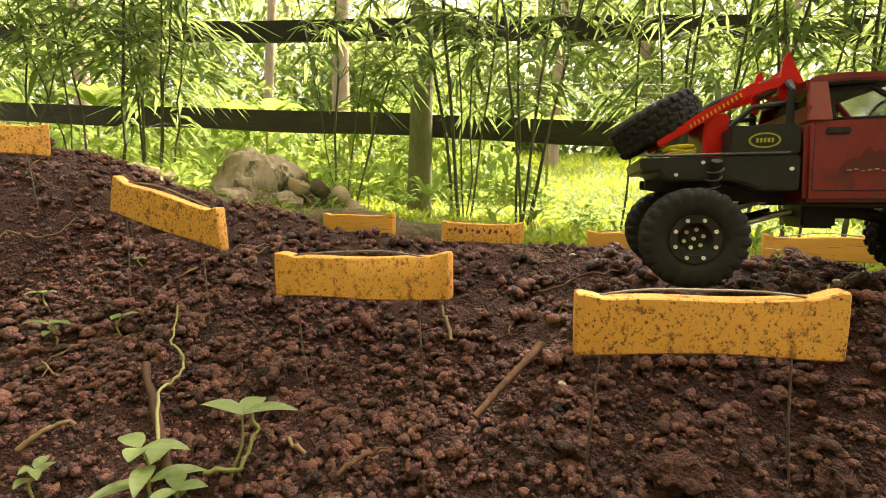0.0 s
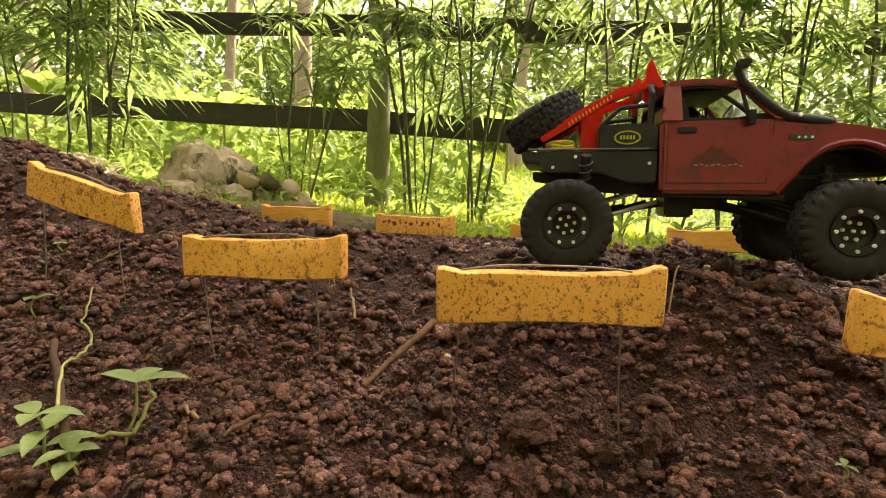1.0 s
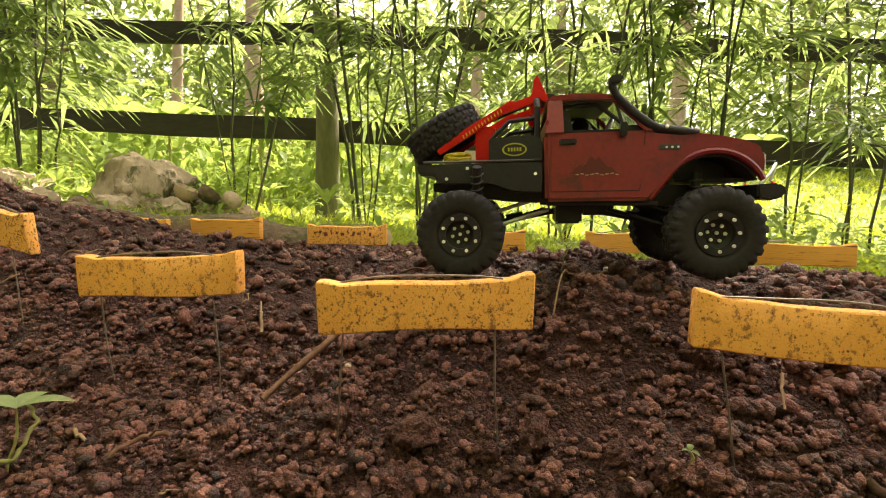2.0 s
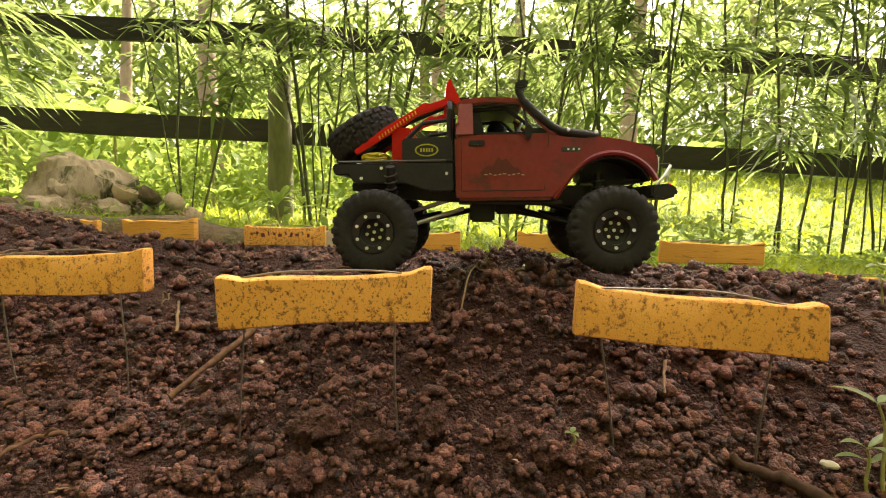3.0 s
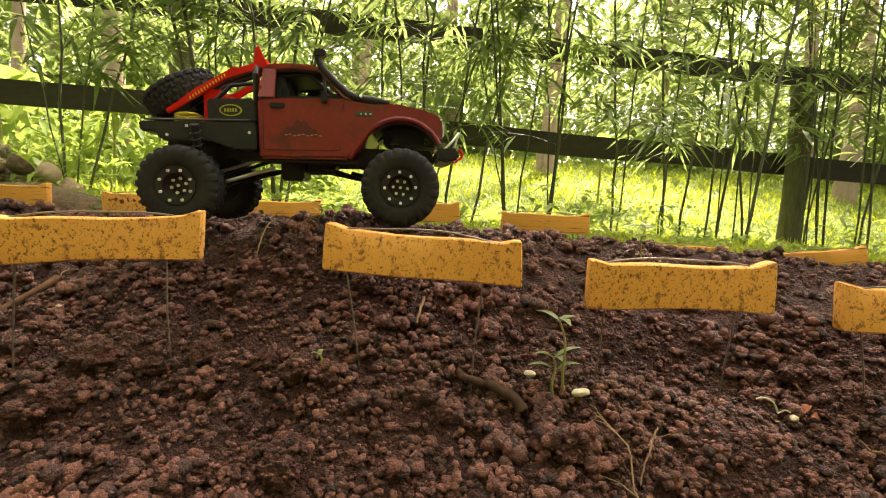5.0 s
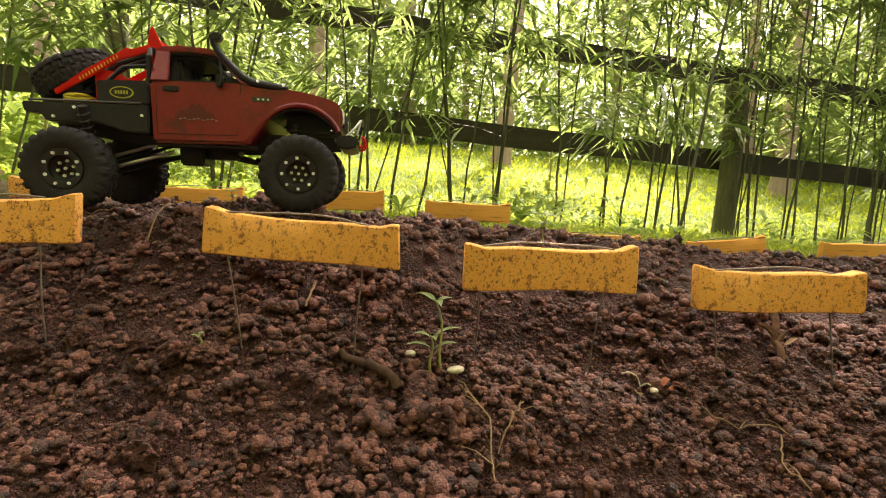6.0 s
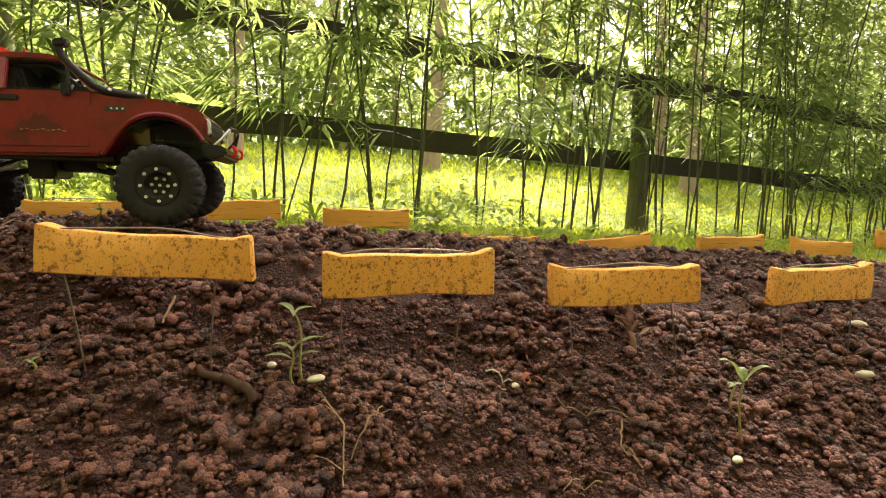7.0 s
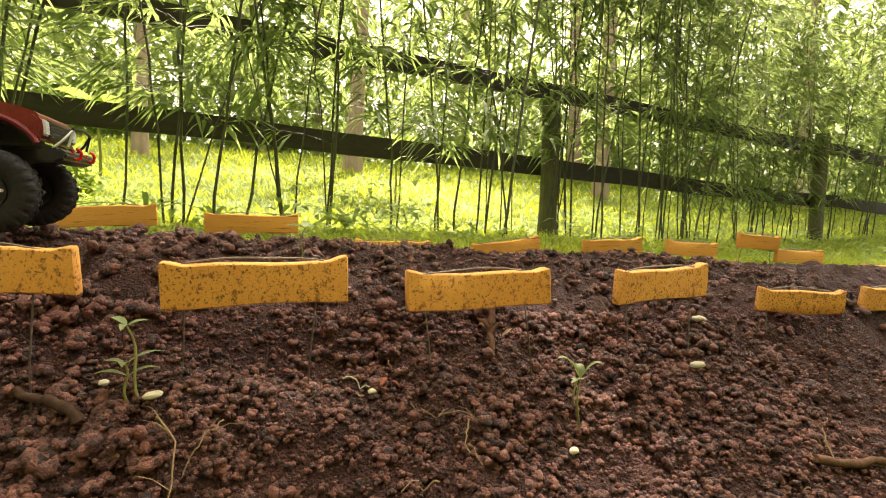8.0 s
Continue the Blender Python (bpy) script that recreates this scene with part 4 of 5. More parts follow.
for sy in (-1, 1):
    bm = bmesh.new()
    tube(bm, [(0.226, sy * 0.062, 0.118), (0.240, sy * 0.058, 0.132), (0.250, sy * 0.050, 0.146)], [0.0020] * 3, 8)
    tube(bm, [(0.250, sy * 0.050, 0.146), (0.243, sy * 0.052, 0.122)], [0.0018] * 2, 8)
    part("bumper_stay", bm, BLACK if sy > 0 else STEEL, bumper)
    bm = bmesh.new()
    pts = [(0.250 + 0.006 * math.sin(a), sy * 0.040, 0.112 + 0.008 * math.cos(a)) for a in [2 * math.pi * k / 12 for k in range(11)]]
    tube(bm, pts, [0.0024] * 11, 6)
    part("shackle", bm, RED, bumper, "red tow shackle")
bm = bmesh.new()
tube(bm, [(0.250, -0.052, 0.147), (0.252, 0, 0.150), (0.250, 0.052, 0.147)], [0.0020] * 3, 8)
part("bumper_hoop", bm, BLACK, bumper)

# intake pipe up the windscreen pillar
bm = bmesh.new()
tube(bm, [(0.142, -0.080, 0.1835), (0.118, -0.083, 0.1865), (0.092, -0.086, 0.1895), (0.080, -0.087, 0.1960), (0.063, -0.083, 0.2120), (0.043, -0.078, 0.2330), (0.037, -0.077, 0.2450), (0.037, -0.077, 0.2500)], [0.0045, 0.0062, 0.0062, 0.0058, 0.0052, 0.0050, 0.0052, 0.0055], 10)
intake = part("intake_pipe", bm, BLACK, truck, "matt black raised intake pipe")
bm = bmesh.new()
prism(bm, [(0.031, 0.248), (0.033, 0.258), (0.048, 0.260), (0.050, 0.252), (0.044, 0.248)], -0.085, -0.069)
part("intake_head", bm, BLACK, intake, bevel=0.002)
for x, z in ((0.101, 0.1905), (0.137, 0.1870)):
    bm = bmesh.new()
    rod(bm, (x, -0.0915, z), (x, -0.0945, z + 0.001), 0.0022, seg=8)
    part("bolt", bm, BOLT, intake)

# flatbed
bm = bmesh.new()
prism(bm, [(-0.216, 0.136), (-0.219, 0.151), (-0.052, 0.151), (-0.052, 0.112), (-0.085, 0.112), (-0.120, 0.124), (-0.188, 0.124), (-0.196, 0.136)], -0.090, 0.090)
bed = part("flatbed", bm, BLACK, truck, "black flatbed", bevel=0.002)
for sy in (-1, 1):
    bm = bmesh.new()
    tube(bm, [(-0.210, sy * 0.088, 0.1535), (-0.062, sy * 0.088, 0.1535)], [0.0018] * 2, 6)
    part("bed_rail", bm, GREYFIG, bed)
    for x, z in ((-0.150, 0.1445), (-0.178, 0.131), (-0.061, 0.136)):
        bm = bmesh.new()
        rod(bm, (x, sy * 0.089, z), (x, sy * 0.0922, z), 0.0022, seg=8)
        part("bolt", bm, BOLT, bed)
    bm = bmesh.new()
    prism(bm, [(-0.122, 0.152), (-0.122, 0.184), (-0.060, 0.186), (-0.052, 0.180), (-0.052, 0.152)], sy * 0.046, sy * 0.087)
    locker = part("side_locker", bm, BLACK, truck, "black side locker with oval yellow badge", bevel=0.002)
    bm = bmesh.new()
    v = rod(bm, (-0.088, sy * 0.0872, 0.168), (-0.088, sy * 0.0880, 0.168), 0.0085, seg=24)
    for q in v:
        q.co.x = -0.088 + (q.co.x + 0.088) * 1.9
    badge = part("oval_badge", bm, OLIVE, locker, "dull yellow oval badge", smooth=False)
    bm = bmesh.new()
    v = rod(bm, (-0.088, sy * 0.0878, 0.168), (-0.088, sy * 0.0883, 0.168), 0.0068, seg=24)
    for q in v:
        q.co.x = -0.088 + (q.co.x + 0.088) * 2.05
    part("badge_field", bm, BLACK, badge, "black badge field", smooth=False)
    for k in range(5):
        bm = bmesh.new()
        box(bm, (-0.0955 + 0.0038 * k, sy * 0.0884, 0.168), (0.0024, 0.0006, 0.0048))
        part("badge_mark", bm, OLIVE, badge, smooth=False)

# roll hoop behind the cab
bm = bmesh.new()
for sy in (-1, 1):
    tube(bm, [(-0.0575, sy * 0.066, 0.150), (-0.0575, sy * 0.066, 0.225), (-0.0575, sy * 0.056, 0.236)], [0.0042] * 3, 8)
    tube(bm, [(-0.0575, sy * 0.062, 0.212), (-0.095, sy * 0.062, 0.208), (-0.118, sy * 0.062, 0.186)], [0.0032] * 3, 8)
tube(bm, [(-0.0575, -0.056, 0.236), (-0.0575, 0.056, 0.236)], [0.0042] * 2, 8)
part("roll_hoop", bm, BLACK, truck, "black tubular roll hoop")
bm = bmesh.new()
box(bm, (-0.040, 0.014, 0.2475), (0.022, 0.052, 0.011))
part("roof_lamp_bar", bm, BLACK, truck, bevel=0.002)

# crane: post, boom with a row of holes drawn as bright bars, head
bm = bmesh.new()
prism(bm, [(-0.142, 0.152), (-0.142, 0.200), (-0.136, 0.206), (-0.114, 0.204), (-0.116, 0.152)], -0.048, 0.048)
crane = part("crane_post", bm, RED, truck, "bright red crane post", bevel=0.002)
bm = bmesh.new()
for sy in (-1, 1):
    prism(bm, [(-0.192, 0.166), (-0.196, 0.173), (-0.150, 0.205), (-0.104, 0.231), (-0.094, 0.238), (-0.086, 0.236), (-0.062, 0.244), (-0.058, 0.234), (-0.082, 0.226), (-0.104, 0.219), (-0.146, 0.193)], sy * 0.050, sy * 0.055)
part("boom", bm, RED, crane, "red crane boom", bevel=0.0012)
# yellow bars on the boom face, coloured as light coming through its holes
for k in range(13):
    t = k / 12
    x, z = -0.158 + 0.052 * t, 0.1905 + 0.0335 * t
    bm = bmesh.new()
    box(bm, (x, -0.0555, z), (0.0016, 0.0012, 0.0046), (0, -20, 0))
    part("boom_slot", bm, YELLOW, crane, smooth=False)
bm = bmesh.new()
tube(bm, [(-0.176, 0.012, 0.186), (-0.125, 0.012, 0.222), (-0.062, 0.010, 0.246)], [0.0045] * 3, 8)
tube(bm, [(-0.176, -0.012, 0.186), (-0.125, -0.012, 0.222), (-0.062, -0.010, 0.246)], [0.0045] * 3, 8)
part("ram", bm, BLACK, crane, "black boom ram")
bm = bmesh.new()
for sy in (-1, 1):
    prism(bm, [(-0.066, 0.228), (-0.062, 0.264), (-0.057, 0.272), (-0.048, 0.252), (-0.040, 0.236), (-0.046, 0.233), (-0.054, 0.240), (-0.058, 0.214), (-0.066, 0.220)], sy * 0.046, sy * 0.051)
box(bm, (-0.055, 0, 0.246), (0.014, 0.094, 0.014))
part("boom_head", bm, RED, crane, "red boom head", bevel=0.001)
bm = bmesh.new()
pts = []
for k in range(120):
    a = k * 0.55
    pts.append((-0.168 + 0.017 * math.cos(a) + 0.002 * math.sin(k), -0.040 + 0.020 * math.sin(a), 0.155 + 0.010 * (0.5 + 0.5 * math.sin(k * 0.37)) + 0.003 * (k / 120)))
tube(bm, pts, [0.0019] * 120, 5)
part("coiled_cord", bm, YELLOW, truck, "coiled yellow tow cord")


# wheels
def tyre_skin(bm, lugs=24, seg=192):
    """A tyre as one moulded skin: rounded shoulders, staggered tread blocks and short side lugs."""
    side = [(0.0262, 0.0175), (0.031, 0.0215), (0.037, 0.0232), (0.043, 0.0232), (0.0475, 0.0226), (0.0505, 0.0214), (0.0532, 0.0192), (0.0545, 0.0165)]
    crown = [(0.0549, y) for y in (0.0125, 0.0115, 0.0065, 0.0055, 0.0008)]
    half = side + crown
    prof = half + [(r_, -y) for r_, y in half[::-1]]
    rings = []
    for k in range(seg):
        a = 2 * math.pi * k / seg
        ring = []
        for i, (r_, y) in enumerate(prof):
            m = min(i, len(prof) - 1 - i)
            row = 0 if m in (8, 7, 6, 5, 4) else 1 if m in (10, 11) else 2
            turn = (k / seg * lugs + (0.5 if (row == 1) != (y < 0) else 0.0)) % 1.0
            if row == 0:
                rise, out = (0.0030 if turn < 0.62 else 0.0) * (0.3 if m < 6 else 1.0), 0.0005 if turn < 0.62 and m in (4, 5) else 0.0
            elif row == 1:
                rise, out = 0.0028 if turn < 0.66 else 0.0, 0.0
            else:
                rise, out = (0.0024 if m == 12 and turn < 0.5 else 0.0), 0.0
            ring.append(bm.verts.new(((r_ + rise) * math.cos(a), y + math.copysign(out, y), (r_ + rise) * math.sin(a))))
        rings.append(ring)
    for k in range(seg):
        p, q = rings[k], rings[(k + 1) % seg]
        for i in range(len(prof) - 1):
            bm.faces.new((p[i], p[i + 1], q[i + 1], q[i]))
    bmesh.ops.recalc_face_normals(bm, faces=bm.faces)


def wheel_parts(parent, name, m, spare=False):
    """A beadlock wheel: tyre with side lugs and tread blocks, dished rim, ring of bolts. Axis along y, outside at -y."""
    bm = bmesh.new()
    lathe(bm, [(0.014, -0.007), (0.020, -0.010), (0.0240, -0.0185), (0.0270, -0.0195), (0.0270, -0.017), (0.026, 0.018), (0.014, 0.018), (0.004, 0.018), (0.004, -0.007), (0.014, -0.007)], 40)
    rim = part(name, bm, BLACK, parent, "black beadlock wheel")
    rim.matrix_basis = m
    bm = bmesh.new()
    tyre_skin(bm)
    part("tyre", bm, RUBBER, rim, "dusty black knobbly tyre")
    bm = bmesh.new()
    lathe(bm, [(0.0275, -0.0185), (0.0275, -0.0218), (0.0185, -0.0210), (0.0185, -0.0175)], 40)
    part("bead_ring", bm, BLACK, rim)
    bm = bmesh.new()
    lathe(bm, [(0.0002, -0.0016), (0.0010, -0.0018), (0.0011, -0.0033), (0.0019, -0.0034), (0.0023, -0.0026), (0.0023, -0.0006), (0.0002, -0.0006)], 12)
    bmesh.ops.recalc_face_normals(bm, faces=bm.faces)
    bolt = part("bolt", bm, BOLT, rim)
    spots = [(0.0225 * math.cos(a), -0.0205, 0.0225 * math.sin(a)) for a in [2 * math.pi * (k + 0.5) / 8 for k in range(8)]] + [(0.0105 * math.cos(a), -0.0085, 0.0105 * math.sin(a)) for a in [2 * math.pi * k / 6 for k in range(6)]] + [(0, -0.0095, 0)]
    for k, p in enumerate(spots):
        o = bolt if k == 0 else new("bolt", bolt.data)
        o.parent = rim
        o.location = p
    bm = bmesh.new()
    rod(bm, (0, -0.004, 0), (0, -0.0085, 0), 0.0052, seg=6)
    part("hub_nut", bm, BLACK, rim)
    return rim


for x in (-WB / 2, WB / 2):
    for sy in (-1, 1):
        spin = random.Random(int(x * 1000) + sy).uniform(0, 360)
        wheel_parts(truck, "wheel", pose(x, sy * TRACK, TR, 0, 0, 0 if sy < 0 else 180) @ pose(0, 0, 0, 0, spin, 0))
wheel_parts(truck, "spare_wheel", pose(-0.190, 0.0, 0.200, 0, -29, 0) @ pose(0, 0, 0, -90, 0, 0))

# axles, springs, links, chassis
bm = bmesh.new()
for sy in (-1, 1):
    prism(bm, [(-0.205, 0.116), (-0.205, 0.128), (0.205, 0.118), (0.215, 0.100), (0.10, 0.090), (-0.10, 0.100)], sy * 0.026, sy * 0.032)
box(bm, (0.0, 0, 0.104), (0.05, 0.060, 0.010))
part("chassis_rail", bm, BLACK, truck, bevel=0.001)
bm = bmesh.new()
box(bm, (-0.012, -0.010, 0.083), (0.036, 0.060, 0.030))
box(bm, (0.030, 0.0, 0.090), (0.045, 0.044, 0.022))
part("gearbox", bm, BLACK, truck, "black gearbox and skid plate", bevel=0.003)
for x in (-WB / 2, WB / 2):
    bm = bmesh.new()
    rod(bm, (x, -0.080, TR), (x, 0.080, TR), 0.0075, seg=12)
    v = bmesh.ops.create_uvsphere(bm, u_segments=16, v_segments=10, radius=0.020)["verts"]
    for q in v:
        q.co = Vector((x + q.co.x * 1.0, 0.014 + q.co.y * 0.9, TR + q.co.z * 1.0))
    part("axle", bm, BLACK, truck)
    sgn = 1 if x < 0 else -1
    for sy in (-1, 1):
        bm = bmesh.new()       # damper in its spring
        top_p, low_p = (Vector((x + 0.022, sy * 0.0965, 0.146)), Vector((x + 0.020, sy * 0.066, 0.080))) if x < 0 else (Vector((x - 0.010, sy * 0.058, 0.134)), Vector((x - 0.016, sy * 0.062, 0.070)))
        rod(bm, top_p, top_p.lerp(low_p, 0.6), 0.0062, seg=12)
        rod(bm, top_p, low_p, 0.0026, seg=8)
        damper = part("damper", bm, BLACK, truck)
        bm = bmesh.new()
        pts = []
        dv = low_p - top_p
        sx = dv.cross(Vector((0, 1, 0))).normalized()
        sz = dv.cross(sx).normalized()
        for k in range(73):
            a = 2 * math.pi * k / 12
            pts.append(top_p + dv * (0.12 + 0.80 * k / 72) + 0.0082 * (math.cos(a) * sx + math.sin(a) * sz))
        tube(bm, pts, [0.0011] * 73, 5)
        part("spring", bm, GREYFIG, damper)
        bm = bmesh.new()
        rod(bm, (x + sgn * 0.008, sy * 0.048, TR - 0.004), (sgn * -0.040, sy * 0.036, 0.088), 0.0030, seg=8)
        rod(bm, (x + sgn * 0.004, sy * 0.030, TR + 0.014), (sgn * -0.060, sy * 0.028, 0.102), 0.0026, seg=8)
        part("link_arm", bm, STEEL if (x < 0 and sy < 0) else BLACK, truck)
    bm = bmesh.new()
    rod(bm, (x + sgn * 0.016, 0.010, TR + 0.004), (sgn * -0.026, 0.004, 0.086), 0.0042, seg=10)
    rod(bm, (x + sgn * 0.060, 0.008, TR + 0.016), (x + sgn * 0.085, 0.007, TR + 0.021), 0.0065, seg=10)
    part("drive_shaft", bm, BLACK, truck)
bm = bmesh.new()
rod(bm, (WB / 2 + 0.018, -0.070, TR - 0.002), (WB / 2 + 0.018, 0.070, TR - 0.002), 0.0028, seg=8)
part("steering_rod", bm, STEEL, truck)
for sy in (-1, 1):
    bm = bmesh.new()
    tube(bm, [(-0.045, sy * 0.080, 0.097), (0.095, sy * 0.080, 0.095)], [0.0032] * 2, 8)
    part("rock_slider", bm, BLACK, truck)


# ---- heap of husks, stones and logs behind the back row ----
def rock(x, y, z, size, seed, name="old_husk", label="weathered grey-brown husk lying in a heap", category="husk", material=None):
    bm = bmesh.new()
    lump(bm, (0, 0, 0), size, seed, 0.34, 4, 0.06)
    ob = part(name, bm, material or LOG)
    ob.matrix_basis = pose(x, y, z, 0, 0, seed * 37 % 360)
    return tagged(ob, label, category, "heap beside the bed")


def stump(x, y, z, size, seed, label):
    """The fluted foot of an old tree: a body with vertical folds that flares into roots."""
    ob = thing("tree_stump", pose(x, y, z), label, "tree stump", "heap beside the bed")
    bm = bmesh.new()
    v = bmesh.ops.create_icosphere(bm, subdivisions=6, radius=1)["verts"]
    o = Vector((seed * 2.3, seed, 0))
    for q in v:
        d = q.co.normalized()
        a = math.atan2(d.y, d.x)
        k = 1 + 0.20 * noise.noise(d * 1.5 + o) + 0.10 * noise.noise(d * 3.6 + o) + 0.05 * noise.noise(d * 8 + o)
        fold = 0.10 * math.sin(5 * a + 2.0 * d.z + seed) * (1 - abs(d.z)) + 0.04 * math.sin(13 * a + seed + 3 * d.z)
        flare = 1 + 0.55 * max(0.0, -d.z + 0.15) ** 1.4
        q.co = Vector((d.x * size[0] * (k + fold) * flare, d.y * size[1] * (k + fold) * flare, d.z * size[2] * k))
    part("trunk_foot", bm, STUMP, ob)
    r = random.Random(seed)
    for k in range(5):
        a = math.radians(165 + 62 * k) + r.uniform(-0.2, 0.2)
        c, e = math.cos(a), math.sin(a)
        reach = r.uniform(1.5, 2.1)
        bm = bmesh.new()
        pts, rad = [], []
        for i in range(13):
            t = i / 12
            w = 0.5 + (reach - 0.5) * t
            pts.append((c * size[0] * w + 0.04 * math.sin(4 * t + k), e * size[1] * w + 0.03 * math.sin(5 * t + 2 * k), size[2] * (0.45 - 0.95 * t ** 0.8)))
            rad.append(0.125 * (1 - 0.72 * t) + 0.008 * math.sin(9 * t + k))
        tube(bm, pts, rad, 18)
        for q in bm.verts:
            q.co += Vector((1, 1, 1)) * 0.018 * noise.noise(q.co * 9 + o)
        part("root", bm, STUMP, ob)
    return ob


stump(-0.88, 2.50, 0.15, (0.22, 0.16, 0.25), 4, "pale grey-brown tree stump with flared roots and moss")
stump(-1.62, 2.72, 0.16, (0.21, 0.17, 0.18), 9, "old weathered stump half sunk in weeds")
r = random.Random(11)
heap = [(-1.02, 2.20, .13, .10), (-.88, 2.24, .15, .09), (-.76, 2.30, .15, .09), (-.70, 2.44, .20, .10), (-1.20, 2.30, .14, .12), (-.86, 2.36, .24, .09), (-1.36, 2.42, .15, .13), (-.58, 2.46, .15, .12), (-.68, 2.30, .16, .09)]
for k, (x, y, z, q) in enumerate(heap):
    rock(x, y, z, (q * r.uniform(0.75, 1.15), q * r.uniform(0.7, 1.0), q * r.uniform(0.6, 0.85)), 5 + k, material=STUMP if k % 3 else LOG)


def log(a, b, r0, r1, seed, label):
    bm = bmesh.new()
    a, b = Vector(a), Vector(b)
    n = 14
    pts = [a.lerp(b, i / n) + Vector((0, 0, 0.012 * math.sin(i * 0.9 + seed))) - a for i in range(n + 1)]
    tube(bm, pts, [r0 + (r1 - r0) * i / n + 0.05 * r0 * math.sin(i * 1.7 + seed) for i in range(n + 1)], 18)
    for v in bm.verts:
        v.co += Vector((1, 1, 1)) * 0.06 * r0 * noise.noise(v.co * 22 + Vector((seed, 0, 0)))
    ob = thing("log", pose(*a), label, "log", "heap beside the bed")
    part("bark", bm, LOG, ob)
    for p, d in ((pts[0], -1), (pts[-1], 1)):
        bm = bmesh.new()
        w = (b - a).normalized() * d
        rod(bm, p + w * 0.001, p + w * 0.006, (r0 if d < 0 else r1) * 0.9, seg=18)
        part("sawn_end", bm, CUT, ob, "pale sawn end", bevel=0.001)
    return ob


log((-0.92, 2.00, 0.125), (0.20, 1.56, 0.055), 0.060, 0.075, 1, "grey-brown log lying along the edge of the bed")
log((-1.75, 2.12, 0.20), (-1.25, 2.05, 0.16), 0.085, 0.08, 2, "short old log lying by the heap")
for k, (x, y, z, q) in enumerate(((-0.64, 2.33, 0.245, 0.052), (-0.55, 2.34, 0.235, 0.048), (-0.47, 2.38, 0.205, 0.045))):
    bm = bmesh.new()
    lathe(bm, [(0.002, -q * 0.9), (q * 0.55, -q * 0.75), (q * 0.95, -q * 0.2), (q, q * 0.3), (q * 0.93, q * 0.34), (q * 0.85, q * 0.1), (q * 0.4, -q * 0.45), (0.002, -q * 0.55)], 22)
    ob = part("husk_shell", bm, CUT if k != 1 else LOG)
    ob.matrix_basis = pose(x, y, z, 70 - 20 * k, 15, -60 + 25 * k)
    tagged(ob, "halved pale coconut husk lying on the heap", "husk", "heap beside the bed")


rock(-0.50, 2.42, 0.15, (0.055, 0.05, 0.05), 31, "pale_stone", "pale sunlit stone beside the old log", "stone", CUT)
rock(-0.42, 2.46, 0.13, (0.06, 0.05, 0.05), 32, "pale_stone", "pale sunlit stone beside the old log", "stone", CUT)
r = random.Random(63)
g_ = np.random.default_rng(63)
n = 900
px, py = g_.uniform(-2.1, -0.45, n), g_.uniform(2.1, 3.0, n)
pz = np.clip(0.12 + 0.28 * (py - 2.15), 0.08, 0.4) + g_.uniform(-0.04, 0.05, n)
a = g_.uniform(0, 6.28, n)
weeds = leaves("heap_grass", np.stack([px, py, pz], -1), np.stack([np.cos(a), np.sin(a), g_.uniform(0.3, 1.6, n)], -1), g_.uniform(0.06, 0.17, n), g_.uniform(0.008, 0.02, n), BRIGHT, droop=0.45)
tagged(weeds, "bright grass and weeds growing over the heap", "weeds", kind="stuff")


# ---- plants on the lawn and by the fence ----
def rosette(name, x, y, count, ln, wd, seed, label, category, group, material, up=0.9, stem=0.0, sub=9):
    """A plant of curved blades: each leaf is a grid with a sunk midrib and an arching length."""
    r = random.Random(seed)
    ob = thing(name, pose(x, y, top(x, y)), label, category, group)
    if stem:
        bm = bmesh.new()
        tube(bm, [(0, 0, -0.02), (0.01, 0, stem * 0.5), (0, 0.01, stem)], [ln * 0.03, ln * 0.025, ln * 0.02], 7)
        part("stalk", bm, STEM, ob)
    for k in range(count):
        a = 6.283 * (k + r.uniform(-0.3, 0.3)) / count
        l, w, e = ln * r.uniform(0.7, 1.15), wd * r.uniform(0.8, 1.15), up * r.uniform(0.6, 1.3)
        bm = bmesh.new()
        rows_ = []
        for i in range(sub + 1):
            t = i / sub
            half = 0.5 * w * (math.sin(math.pi * min(1, t ** 0.75)) ** 0.8 if 0 < t < 1 else 0.02)
            out_, zz = l * t * (1 - 0.25 * e * t), l * e * (t - 0.75 * t * t)
            rows_.append([bm.verts.new((out_, s_ * half, stem + zz + abs(s_) * half * 0.35 + 0.01 * l * math.sin(9 * t + s_))) for s_ in (-1, -0.5, 0, 0.5, 1)])
        for p, q in zip(rows_, rows_[1:]):
            for i in range(4):
                bm.faces.new((p[i], p[i + 1], q[i + 1], q[i]))
        leaf = part("leaf", bm, material, ob)
        leaf.matrix_basis = pose(0, 0, 0, 0, 0, math.degrees(a))
    return ob


r = random.Random(21)
for k in range(26):
    x = r.uniform(0.3, 4.2)
    y = 2.55 - 0.28 * x + r.uniform(-0.45, 1.7)
    rosette("lawn_weed", x, y, r.randint(7, 12), r.uniform(0.10, 0.22), r.uniform(0.018, 0.038), 900 + k, "bright green broad-leaved weed growing in the lawn", "weed", "weeds in the lawn", BRIGHT, up=r.uniform(0.7, 1.3), stem=r.uniform(0.0, 0.08))
